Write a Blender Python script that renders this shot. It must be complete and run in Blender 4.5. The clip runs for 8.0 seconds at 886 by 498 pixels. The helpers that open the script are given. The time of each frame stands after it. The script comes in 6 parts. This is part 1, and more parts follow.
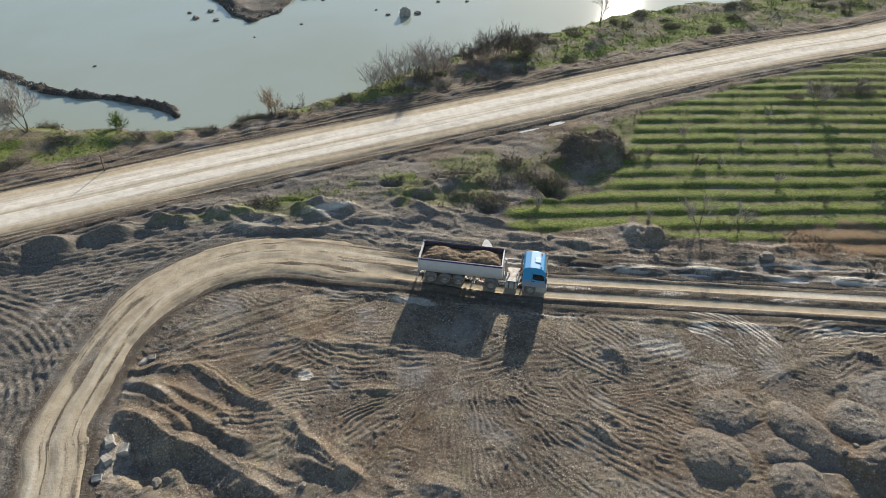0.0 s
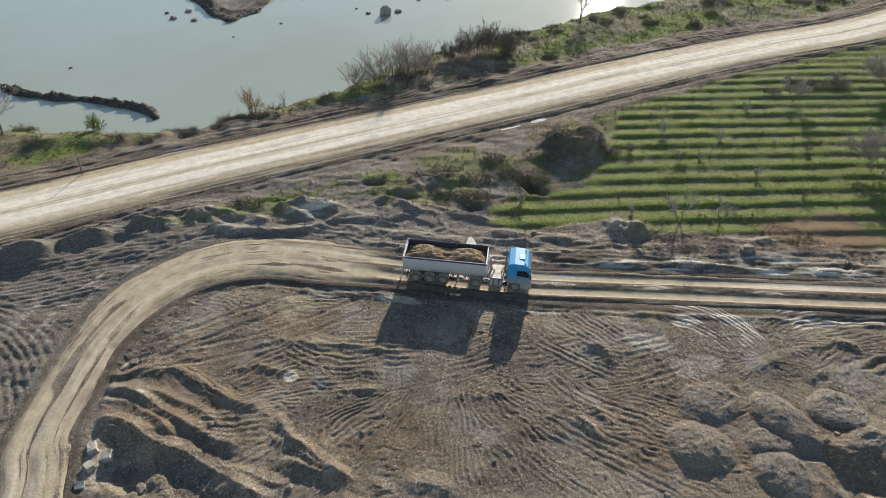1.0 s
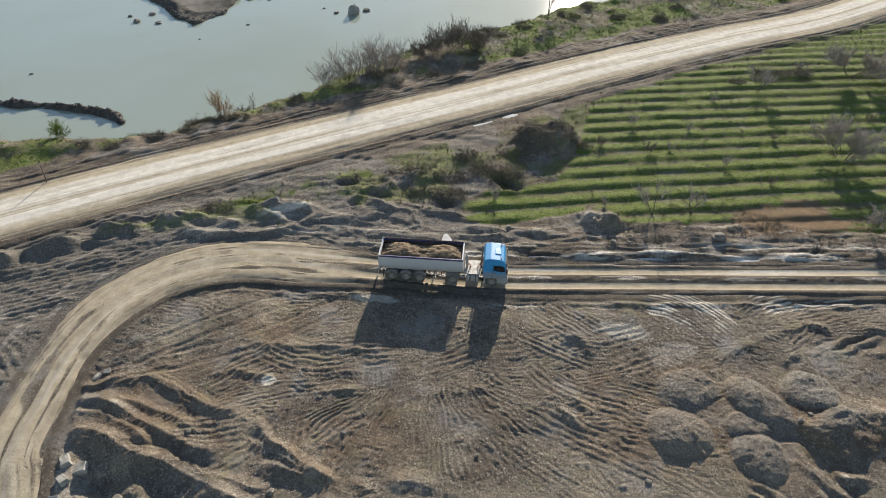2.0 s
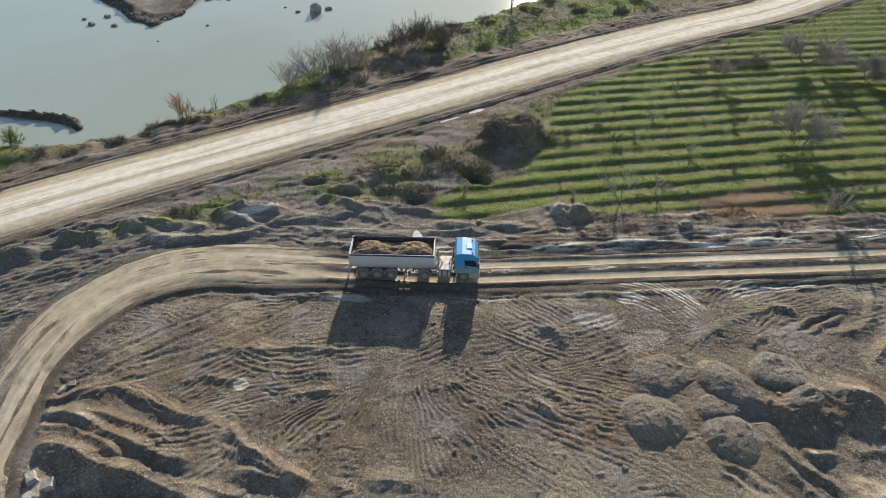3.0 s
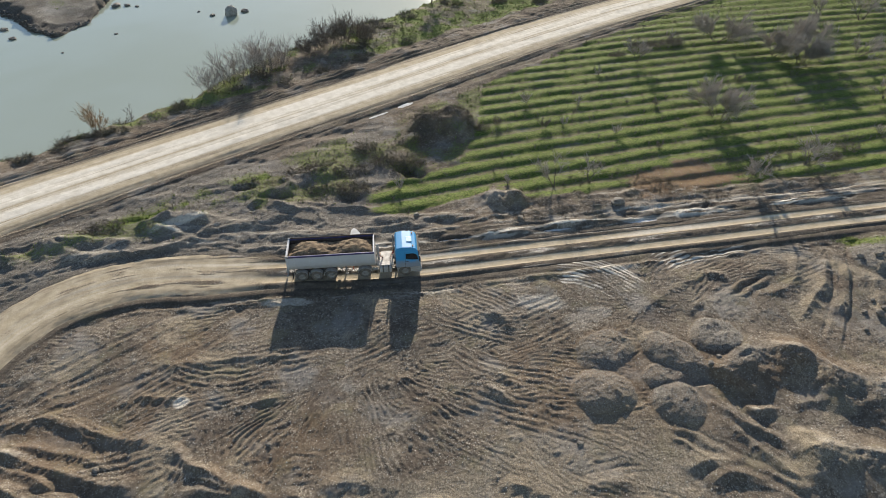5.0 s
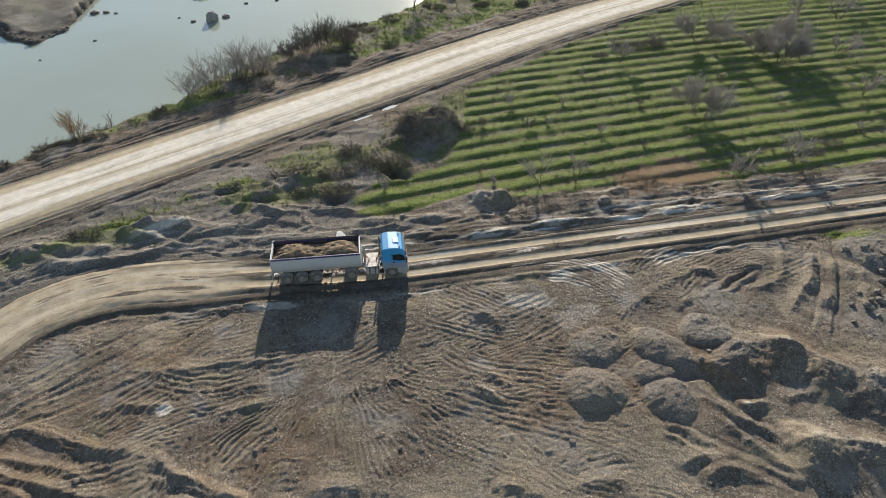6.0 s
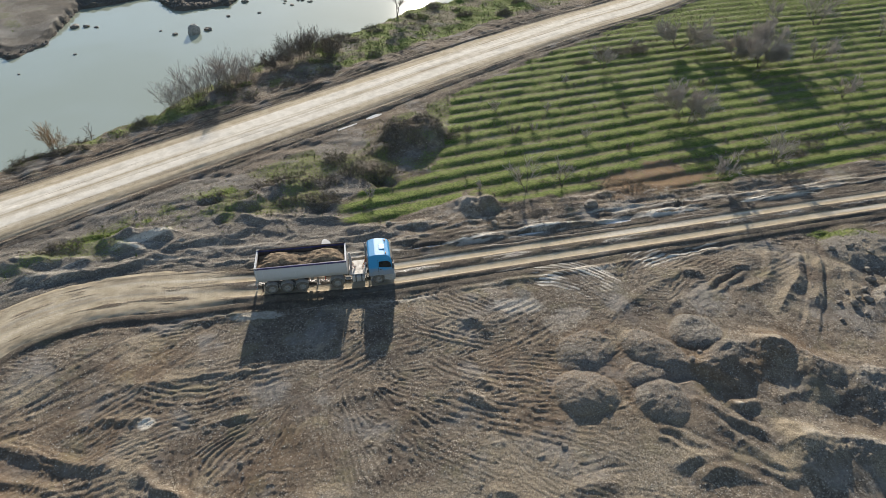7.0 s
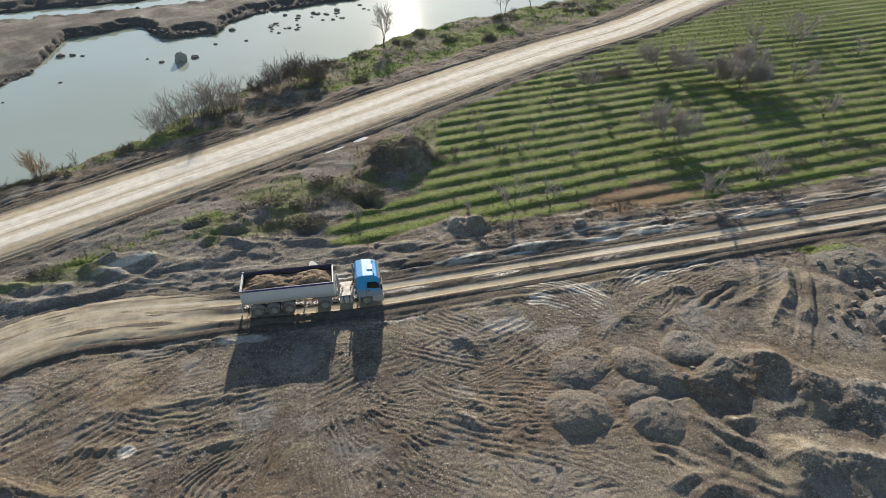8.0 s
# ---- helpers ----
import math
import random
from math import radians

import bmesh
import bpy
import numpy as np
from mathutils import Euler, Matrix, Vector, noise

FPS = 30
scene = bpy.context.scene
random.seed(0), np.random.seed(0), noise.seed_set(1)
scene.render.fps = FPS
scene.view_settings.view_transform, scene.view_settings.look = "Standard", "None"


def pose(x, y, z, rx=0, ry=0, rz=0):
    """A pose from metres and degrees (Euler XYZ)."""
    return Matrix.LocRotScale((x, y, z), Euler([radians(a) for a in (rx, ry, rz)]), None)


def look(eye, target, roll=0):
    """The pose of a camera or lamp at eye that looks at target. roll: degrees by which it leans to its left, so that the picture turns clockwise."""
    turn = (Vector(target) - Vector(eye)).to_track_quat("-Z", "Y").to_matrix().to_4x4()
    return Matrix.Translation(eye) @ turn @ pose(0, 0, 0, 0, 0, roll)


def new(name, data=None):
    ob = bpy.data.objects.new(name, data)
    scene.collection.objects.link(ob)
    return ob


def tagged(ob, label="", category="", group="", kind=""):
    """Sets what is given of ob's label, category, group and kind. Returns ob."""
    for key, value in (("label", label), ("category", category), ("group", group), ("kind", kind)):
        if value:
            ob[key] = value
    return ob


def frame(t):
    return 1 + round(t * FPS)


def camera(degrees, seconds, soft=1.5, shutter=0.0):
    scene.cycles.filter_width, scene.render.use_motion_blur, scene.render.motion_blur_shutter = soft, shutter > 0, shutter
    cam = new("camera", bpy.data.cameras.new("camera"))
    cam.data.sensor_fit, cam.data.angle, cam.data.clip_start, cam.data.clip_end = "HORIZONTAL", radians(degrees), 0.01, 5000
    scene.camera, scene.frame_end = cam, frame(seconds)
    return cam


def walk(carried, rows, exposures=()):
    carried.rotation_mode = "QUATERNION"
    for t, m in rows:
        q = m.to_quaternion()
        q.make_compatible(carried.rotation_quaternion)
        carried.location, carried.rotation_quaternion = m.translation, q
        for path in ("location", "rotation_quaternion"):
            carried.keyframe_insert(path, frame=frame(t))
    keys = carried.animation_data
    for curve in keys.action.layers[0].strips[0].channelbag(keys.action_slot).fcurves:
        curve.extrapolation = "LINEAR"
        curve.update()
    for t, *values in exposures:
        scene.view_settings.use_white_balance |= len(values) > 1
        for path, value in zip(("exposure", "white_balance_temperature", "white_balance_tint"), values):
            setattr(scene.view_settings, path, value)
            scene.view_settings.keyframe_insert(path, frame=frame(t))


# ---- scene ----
cam = camera(71.1, 8.0, soft=0.7)
PATH = [
    (0, (0.005, -0.003, 39.998), (-0.003, 1.537, 38.722), -0.1),
    (0.5, (0.146, -0.007, 40.003), (0.148, 1.532, 38.726), -0.2),
    (1, (0.061, 0.002, 39.911), (0.102, 1.539, 38.632), 0.1),
    (1.5, (0.095, -0.042, 39.775), (0.172, 1.493, 38.496), 0.1),
    (3, (0.289, -0.023, 39.377), (0.493, 1.496, 38.092), 0.1),
    (3.5, (0.248, -0.011, 39.191), (0.499, 1.499, 37.905), 0.2),
    (4, (0.299, -0.033, 38.884), (0.603, 1.468, 37.599), 0.2),
    (4.5, (0.365, 0.004, 38.729), (0.72, 1.493, 37.441), 0.1),
    (6, (0.373, 0.092, 37.596), (0.809, 1.577, 36.329), 0.0),
    (6.5, (0.403, 0.115, 37.168), (0.86, 1.607, 35.917), -0.0),
    (7, (0.418, 0.108, 36.721), (0.898, 1.598, 35.494), -0.1),
    (7.5, (0.469, 0.131, 36.323), (0.975, 1.65, 35.125), -0.1),
    (8, (0.511, 0.112, 35.899), (1.042, 1.648, 34.735), -0.2),
]
walk(cam, [(t, look(eye, target, roll)) for t, eye, target, roll in PATH], [(0, 0.80, 6850, 11), (8.0, 0.80, 6850, 11)])

# ---------------------------------------------------------------- light
SUN_AZ, SUN_EL = 15.5, 19.0          # degrees clockwise from +y, degrees above the horizon
world = bpy.data.worlds.new("world")
scene.world = world
world.use_nodes = True
wn = world.node_tree.nodes
sky = wn.new("ShaderNodeTexSky")
sky.sky_type, sky.sun_disc = "NISHITA", False
sky.sun_elevation, sky.sun_rotation = radians(SUN_EL), radians(SUN_AZ)
sky.air_density, sky.dust_density, sky.ozone_density = 0.95, 0.20, 1.0
wn["Background"].inputs["Strength"].default_value = 0.095
world.node_tree.links.new(sky.outputs[0], wn["Background"].inputs["Color"])
sun = new("sun", bpy.data.lights.new("sun", "SUN"))
sun.data.energy, sun.data.angle, sun.data.color = 4.25, radians(0.6), (1.0, 0.935, 0.830)
az, el = radians(SUN_AZ), radians(SUN_EL)
sun.matrix_world = look((math.sin(az) * 100, math.cos(az) * 100, math.tan(el) * 100), (0, 0, 0))


# ---------------------------------------------------------------- materials
class Nodes:
    """Short hand for a node tree."""

    def __init__(self, name):
        self.mat = bpy.data.materials.new(name)
        self.mat.use_nodes = True
        self.tree = self.mat.node_tree
        self.bsdf = self.tree.nodes["Principled BSDF"]
        self.pos = self.tree.nodes.new("ShaderNodeNewGeometry").outputs["Position"]
        self.obj = self.tree.nodes.new("ShaderNodeTexCoord").outputs["Object"]

    def put(self, socket, value):
        if isinstance(value, bpy.types.NodeSocket):
            self.tree.links.new(value, socket)
        elif isinstance(value, tuple) and len(value) == 3 and socket.type == "RGBA":
            socket.default_value = (*value, 1.0)
        else:
            socket.default_value = value

    def noise(self, scale, detail=4.0, rough=0.55, where=None, stretch=None):
        n = self.tree.nodes.new("ShaderNodeTexNoise")
        where = self.pos if where is None else where
        if stretch:
            m = self.tree.nodes.new("ShaderNodeMapping")
            self.put(m.inputs["Vector"], where)
            m.inputs["Rotation"].default_value = (0, 0, stretch[1])
            m.inputs["Scale"].default_value = stretch[0]
            where = m.outputs[0]
        self.put(n.inputs["Vector"], where)
        n.inputs["Scale"].default_value, n.inputs["Detail"].default_value, n.inputs["Roughness"].default_value = scale, detail, rough
        return n.outputs["Fac"]

    def cells(self, scale, feature="F1", out="Distance"):
        n = self.tree.nodes.new("ShaderNodeTexVoronoi")
        n.feature = feature
        self.put(n.inputs["Vector"], self.pos)
        n.inputs["Scale"].default_value = scale
        return n.outputs[out]

    def math(self, op, a, b=0.0, c=0.0):
        n = self.tree.nodes.new("ShaderNodeMath")
        n.operation = op
        for s, v in zip(n.inputs, (a, b, c)):
            self.put(s, v)
        return n.outputs[0]

    def ramp(self, value, low, high, a=0.0, b=1.0):
        n = self.tree.nodes.new("ShaderNodeMapRange")
        n.interpolation_type = "SMOOTHSTEP"
        for s, v in zip(n.inputs, (value, low, high, a, b)):
            self.put(s, v)
        return n.outputs[0]

    def mix(self, fac, a, b, blend="MIX"):
        n = self.tree.nodes.new("ShaderNodeMix")
        n.data_type, n.blend_type = "RGBA", blend
        for s, v in zip((n.inputs[0], n.inputs[6], n.inputs[7]), (fac, a, b)):
            self.put(s, v)
        return n.outputs[2]

    def attribute(self, name):
        n = self.tree.nodes.new("ShaderNodeAttribute")
        n.attribute_name = name
        s = self.tree.nodes.new("ShaderNodeSeparateColor")
        self.put(s.inputs[0], n.outputs["Color"])
        return s.outputs[0], s.outputs[1], s.outputs[2]

    def bump(self, height, strength, distance, normal=None):
        n = self.tree.nodes.new("ShaderNodeBump")
        self.put(n.inputs["Height"], height)
        n.inputs["Strength"].default_value, n.inputs["Distance"].default_value = strength, distance
        if normal is not None:
            self.put(n.inputs["Normal"], normal)
        return n.outputs[0]

    def done(self, color, rough=0.8, metal=0.0, normal=None, **more):
        self.put(self.bsdf.inputs["Base Color"], color)
        self.put(self.bsdf.inputs["Roughness"], rough)
        self.put(self.bsdf.inputs["Metallic"], metal)
        if normal is not None:
            self.put(self.bsdf.inputs["Normal"], normal)
        for key, value in more.items():
            self.put(self.bsdf.inputs[key.replace("_", " ")], value)
        return self.mat


def earth_material():
    """Mud, sand, grass and gravel, blended by the masks on the mesh."""
    n = Nodes("earth")
    sand, wet, grass = n.attribute("cover_a")
    pale, red, gravel = n.attribute("cover_b")
    broad, mid, fine = n.noise(0.11, 3), n.noise(0.9, 5, 0.65), n.noise(5.0, 6, 0.66)
    grit = n.noise(17.0, 4, 0.7)
    mud = n.mix(n.ramp(broad, 0.35, 0.65), (0.158, 0.127, 0.096), (0.224, 0.186, 0.143))
    mud = n.mix(n.ramp(mid, 0.44, 0.62, 0, 0.75), mud, (0.122, 0.098, 0.075))
    mud = n.mix(n.ramp(fine, 0.52, 0.66, 0, 0.60), mud, (0.390, 0.335, 0.262))
    mud = n.mix(n.ramp(n.noise(1.6, 5, 0.7), 0.50, 0.36, 0, 0.65), mud, (0.105, 0.085, 0.067))
    mud = n.mix(n.ramp(n.noise(2.1, 5, 0.7), 0.54, 0.70, 0, 0.60), mud, (0.400, 0.348, 0.278))
    clasts = n.tree.nodes.new("ShaderNodeTexVoronoi")
    n.put(clasts.inputs["Vector"], n.pos)
    clasts.inputs["Scale"].default_value = 10.0
    chip = n.tree.nodes.new("ShaderNodeSeparateColor")
    n.put(chip.inputs[0], clasts.outputs["Color"])
    stony = n.math("MULTIPLY", n.ramp(gravel, 0.15, 0.40, 0.15, 1.0), n.ramp(n.noise(0.45, 3), 0.38, 0.62, 0.25, 1.0))
    mud = n.mix(n.math("MULTIPLY", stony, n.ramp(chip.outputs[0], 0.40, 0.08, 0, 0.62)), mud, (0.080, 0.066, 0.052))
    mud = n.mix(n.math("MULTIPLY", stony, n.ramp(chip.outputs[0], 0.75, 1.0, 0, 0.70)), mud, (0.460, 0.405, 0.330))
    mud = n.mix(n.ramp(n.noise(0.33, 4, 0.6), 0.52, 0.68, 0, 0.55), mud, (0.215, 0.190, 0.118))
    mud = n.mix(n.ramp(n.noise(0.21, 4, 0.6), 0.52, 0.66, 0, 0.55), mud, (0.290, 0.274, 0.250))
    mud = n.mix(n.ramp(n.noise(0.28, 5, 0.65), 0.50, 0.38, 0, 0.5), mud, (0.112, 0.084, 0.064))
    spots = n.tree.nodes.new("ShaderNodeTexVoronoi")
    n.put(spots.inputs["Vector"], n.pos)
    spots.inputs["Scale"].default_value = 4.5
    tone = n.tree.nodes.new("ShaderNodeSeparateColor")
    n.put(tone.inputs[0], spots.outputs["Color"])
    dot = n.math("MULTIPLY", n.ramp(spots.outputs["Distance"], 0.30, 0.18), n.ramp(tone.outputs[0], 0.86, 0.92))
    shade = n.math("MULTIPLY", n.ramp(spots.outputs["Distance"], 0.40, 0.25), n.ramp(tone.outputs[0], 0.28, 0.18))
    mud = n.mix(n.math("MULTIPLY", dot, 0.75), mud, n.mix(tone.outputs[1], (0.36, 0.32, 0.26), (0.58, 0.54, 0.46)))
    mud = n.mix(n.math("MULTIPLY", shade, 0.35), mud, (0.070, 0.058, 0.046))
    stones = n.mix(chip.outputs[0], (0.105, 0.096, 0.084), (0.290, 0.270, 0.238))
    stones = n.mix(n.ramp(n.noise(9.0, 3, 0.6), 0.50, 0.66, 0, 0.7), stones, (0.300, 0.262, 0.205))
    stones = n.mix(n.math("MULTIPLY", dot, 0.8), stones, (0.58, 0.54, 0.47))
    color = n.mix(n.math("MULTIPLY", n.ramp(gravel, 0.4, 1.0), 0.8), mud, stones)
    rusty = n.mix(n.ramp(mid, 0.35, 0.65), (0.165, 0.092, 0.044), (0.240, 0.150, 0.076))
    color = n.mix(n.math("MULTIPLY", red, n.ramp(fine, 0.35, 0.65, 0.35, 0.85)), color, rusty)
    dry = n.mix(n.ramp(mid, 0.3, 0.7), (0.420, 0.345, 0.236), (0.540, 0.455, 0.330))
    dry = n.mix(n.ramp(fine, 0.5, 0.75, 0, 0.5), dry, (0.270, 0.218, 0.150))
    crumbs = n.ramp(gravel, 0.15, 0.45)
    dry = n.mix(n.math("MULTIPLY", crumbs, n.ramp(n.noise(9.0, 4, 0.7), 0.54, 0.42, 0, 0.75)), dry, (0.130, 0.108, 0.080))
    dry = n.mix(n.math("MULTIPLY", crumbs, n.ramp(grit, 0.50, 0.38, 0, 0.75)), dry, (0.080, 0.066, 0.050))
    dry = n.mix(n.math("MULTIPLY", crumbs, 0.28), dry, mud)
    edge = n.ramp(n.math("ADD", sand, n.math("MULTIPLY", n.math("SUBTRACT", fine, 0.5), 0.7)), 0.25, 0.75)
    color = n.mix(edge, color, dry)
    chalk = n.mix(n.ramp(mid, 0.3, 0.7), (0.66, 0.60, 0.50), (0.80, 0.74, 0.64))
    color = n.mix(n.ramp(n.math("ADD", pale, n.math("MULTIPLY", n.math("SUBTRACT", fine, 0.5), 0.45)), 0.2, 0.85), color, chalk)
    blades = n.mix(n.ramp(fine, 0.35, 0.65), (0.066, 0.094, 0.023), (0.196, 0.240, 0.066))
    blades = n.mix(n.ramp(mid, 0.46, 0.72, 0, 0.7), blades, (0.195, 0.180, 0.090))
    sward = n.ramp(n.math("ADD", grass, n.math("MULTIPLY", n.math("SUBTRACT", fine, 0.5), 1.1)), 0.25, 0.75)
    color = n.mix(sward, color, blades)
    # the wet mask darkens the colour; it adds gloss only above 0.82
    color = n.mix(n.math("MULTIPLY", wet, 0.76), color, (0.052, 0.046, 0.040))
    height = n.math("ADD", n.math("MULTIPLY", fine, 0.6), n.math("ADD", n.math("MULTIPLY", grit, 0.28), n.math("MULTIPLY", dot, 0.12)))
    height = n.math("MULTIPLY", height, n.math("MAXIMUM", n.ramp(edge, 0.0, 1.0, 1.0, 0.4), crumbs))
    normal = n.bump(height, 1.0, 0.19)
    rough = n.ramp(wet, 0.82, 1.0, 0.94, 0.32)
    return n.done(color, rough, 0.0, normal, Specular_IOR_Level=n.ramp(wet, 0.82, 1.0, 0.10, 0.5))


def water_material():
    n = Nodes("river_water")
    tone = n.mix(n.ramp(n.noise(0.03, 3), 0.35, 0.65), (0.298, 0.328, 0.246), (0.320, 0.358, 0.290))
    waves = n.math("ADD", n.noise(1.3, 4, 0.6, stretch=((1.0, 0.45, 1.0), 0.4)), n.math("MULTIPLY", n.noise(7.0, 3), 0.30))
    gusts = n.ramp(n.noise(0.05, 3), 0.42, 0.62, 0.35, 1.0)
    calm = n.bump(n.math("MULTIPLY", waves, gusts), 0.22, 0.04)
    return n.done(tone, 0.05, 0.0, calm, IOR=1.58)


def simple_material(name, a, b, scale=6.0, rough=0.7, metal=0.0, relief=0.01, dust=None, coat=0.0):
    """A surface of two tones with grain, dust and light relief."""
    n = Nodes(name)
    coarse, fine = n.noise(scale, 5, 0.6, n.obj), n.noise(scale * 7, 3, 0.6, n.obj)
    color = n.mix(n.ramp(coarse, 0.3, 0.7), a, b)
    shine = rough
    if dust:
        amount = n.ramp(n.noise(scale * 0.6, 5, 0.65, n.obj), 0.35, 0.75, dust[0], dust[1])
        color = n.mix(amount, color, (0.30, 0.26, 0.21))
        shine = n.math("ADD", n.math("MULTIPLY", amount, 0.5), rough)
    return n.done(color, shine, metal, n.bump(fine, 0.4, relief), Coat_Weight=coat)


def paint_material(name, tone, dusty, low, high, rough=0.28):
    """Vehicle paint that is dusty near the ground, the dust thinning out upwards in streaks."""
    n = Nodes(name)
    sep = n.tree.nodes.new("ShaderNodeSeparateXYZ")
    n.put(sep.inputs[0], n.obj)
    patch = n.noise(1.6, 5, 0.65, n.obj)
    rise = n.ramp(n.math("ADD", sep.outputs[2], n.math("MULTIPLY", n.math("SUBTRACT", patch, 0.5), 0.9)), low, high, 0.86, 0.10)
    color = n.mix(rise, tone, dusty)
    return n.done(color, n.math("ADD", n.math("MULTIPLY", rise, 0.5), rough), 0.0, n.bump(n.noise(30, 3, 0.6, n.obj), 0.1, 0.004))


def island_material(name, a, b, rough=0.85, scale=12.0, through_light=0.0):
    """Loose pieces, each with a tone of its own."""
    n = Nodes(name)
    each = n.tree.nodes.new("ShaderNodeNewGeometry").outputs["Random Per Island"]
    color = n.mix(each, a, b)
    color = n.mix(n.ramp(n.noise(scale, 3), 0.4, 0.7, 0, 0.35), color, tuple(v * 0.55 for v in a))
    return n.done(color, rough, 0.0, n.bump(n.noise(scale * 2, 3), 0.5, 0.02), Specular_IOR_Level=0.2)


EARTH = earth_material()
WATER = water_material()
BARK = island_material("bark", (0.115, 0.092, 0.072), (0.200, 0.172, 0.145))
TWIG = island_material("twigs", (0.295, 0.258, 0.226), (0.465, 0.420, 0.378))
TWIG_ORANGE = island_material("orange_twigs", (0.330, 0.215, 0.115), (0.460, 0.335, 0.205))
TWIG_DARK = island_material("dark_twigs", (0.140, 0.118, 0.098), (0.270, 0.232, 0.195))
LEAF_DARK = island_material("dark_leaves", (0.110, 0.105, 0.060), (0.230, 0.200, 0.125))
LEAF_GREEN = island_material("green_leaves", (0.090, 0.140, 0.030), (0.255, 0.305, 0.084))
STRAW = island_material("straw", (0.160, 0.130, 0.065), (0.280, 0.235, 0.140))
STONE = island_material("stone", (0.200, 0.182, 0.155), (0.620, 0.590, 0.530))
HEAP_STONE = island_material("heap_gravel", (0.130, 0.120, 0.104), (0.470, 0.440, 0.385))
BOULDER = simple_material("boulder", (0.13, 0.112, 0.088), (0.26, 0.228, 0.19), 2.5, 0.85, relief=0.04)
CONCRETE = simple_material("broken_concrete", (0.25, 0.232, 0.20), (0.40, 0.38, 0.335), 3.0, 0.9, relief=0.06)


# ---------------------------------------------------------------- shape of the land
def lattice(ix, iy, seed):
    h = (ix * 374761393 + iy * 668265263 + seed * 1274126177) & 0xFFFFFFFF
    h = ((h ^ (h >> 13)) * 1103515245) & 0xFFFFFFFF
    h = ((h ^ (h >> 15)) * 668265263) & 0xFFFFFFFF
    return (h ^ (h >> 16)) / 2147483648.0 - 1.0


def grain(x, y, seed=0):
    """Smooth noise from -1 to 1 with features one unit wide."""
    fx, fy = np.floor(x), np.floor(y)
    ix, iy = fx.astype(np.int64), fy.astype(np.int64)
    u, v = x - fx, y - fy
    u, v = u * u * u * (u * (u * 6 - 15) + 10), v * v * v * (v * (v * 6 - 15) + 10)
    a = lattice(ix, iy, seed) * (1 - u) + lattice(ix + 1, iy, seed) * u
    b = lattice(ix, iy + 1, seed) * (1 - u) + lattice(ix + 1, iy + 1, seed) * u
    return a * (1 - v) + b * v


def layers(x, y, seed, count=4, gain=0.5):
    total, size, power = 0.0, 1.0, 0.0
    for k in range(count):
        total = total + grain(x / size + 17.3 * k, y / size - 9.1 * k, seed + k) * gain**k
        power += gain**k
        size *= 0.5
    return total / power * 1.6


def step(v, low, high):
    t = np.clip((v - low) / (high - low), 0, 1)
    return t * t * (3 - 2 * t)


def curve_points(points, per=8):
    """A smooth line through the points."""
    p = np.array([points[0], *points, points[-1]], float)
    out = []
    for k in range(1, len(p) - 2):
        for t in np.arange(per) / per:
            a, b, c, d = p[k - 1 : k + 3]
            out.append(0.5 * (2 * b + (c - a) * t + (2 * a - 5 * b + 4 * c - d) * t * t + (3 * b - a - 3 * c + d) * t**3))
    return np.array([*out, p[-1]])


def along(x, y, line):
    """The signed distance to a line (left is plus) and the way along it."""
    best, side, run = np.full(x.shape, 1e9), np.zeros(x.shape), np.zeros(x.shape)
    length = 0.0
    for a, b in zip(line[:-1], line[1:]):
        d = b - a
        size = math.hypot(*d)
        t = np.clip(((x - a[0]) * d[0] + (y - a[1]) * d[1]) / size**2, 0, 1)
        ox, oy = x - a[0] - t * d[0], y - a[1] - t * d[1]
        far = np.hypot(ox, oy)
        near = far < best
        best = np.where(near, far, best)
        side = np.where(near, np.sign(d[0] * oy - d[1] * ox), side)
        run = np.where(near, length + t * size, run)
        length += size
    return best * side, run


HAUL = curve_points([(-400, -100), (-120, 22), (-70, 44.5), (-48.4, 54.0), (-26.6, 64.2), (0.8, 76.0), (17.2, 83.1), (36, 91.5), (57, 99.8), (76, 106.5), (101, 119), (180, 157), (500, 330)], 4)
TRACK = curve_points([(-18, -60), (-23, 0), (-27.2, 21.6), (-28.9, 26.5), (-29.0, 31.5), (-28.3, 37.7), (-26.0, 42.8), (-21.6, 46.3), (-15.3, 47.4), (-8, 46.0), (-1.6, 44.7), (7.6, 42.9), (21.4, 41.7), (39.4, 40.2), (52.5, 39.2), (64.5, 38.2), (110, 35), (400, 20)], 5)
SIDE = curve_points([(-140, 25), (-70, 36), (-50, 40.5), (-38, 43.5), (-30, 46.0), (-24, 47.0)], 4)
LOOP = curve_points([(-70, 38), (-50, 37.5), (-40, 35.5), (-35, 31), (-33.5, 25), (-33, 10)], 5)
SHORE_X = [-3000, -150, -80, -63, -47, -36, -31, -26, -19, -10.6, -5.8, 1, 11, 21, 34, 47, 63, 78, 120, 300, 3000]
SHORE_Y = [300, 90, 79, 78, 78.7, 77, 78.2, 82, 86.3, 92, 97, 103.3, 110, 115, 122.5, 128.7, 132.3, 135, 150, 215, 900]
FAR_X = [-3000, -90, -60, -47, -42, -38, -33, -32, -30, -16, -12, -1, 2, 8, 31, 60, 100, 3000]
FAR_Y = [500, 152, 146, 131, 123, 120, 125, 133, 145, 149, 139, 138, 145, 151, 156.5, 166, 180, 1100]
FRINGE = curve_points([(-21, 56.2), (-15, 57.6), (-10, 59.4), (-6, 61.2), (-1, 62.4)], 3)
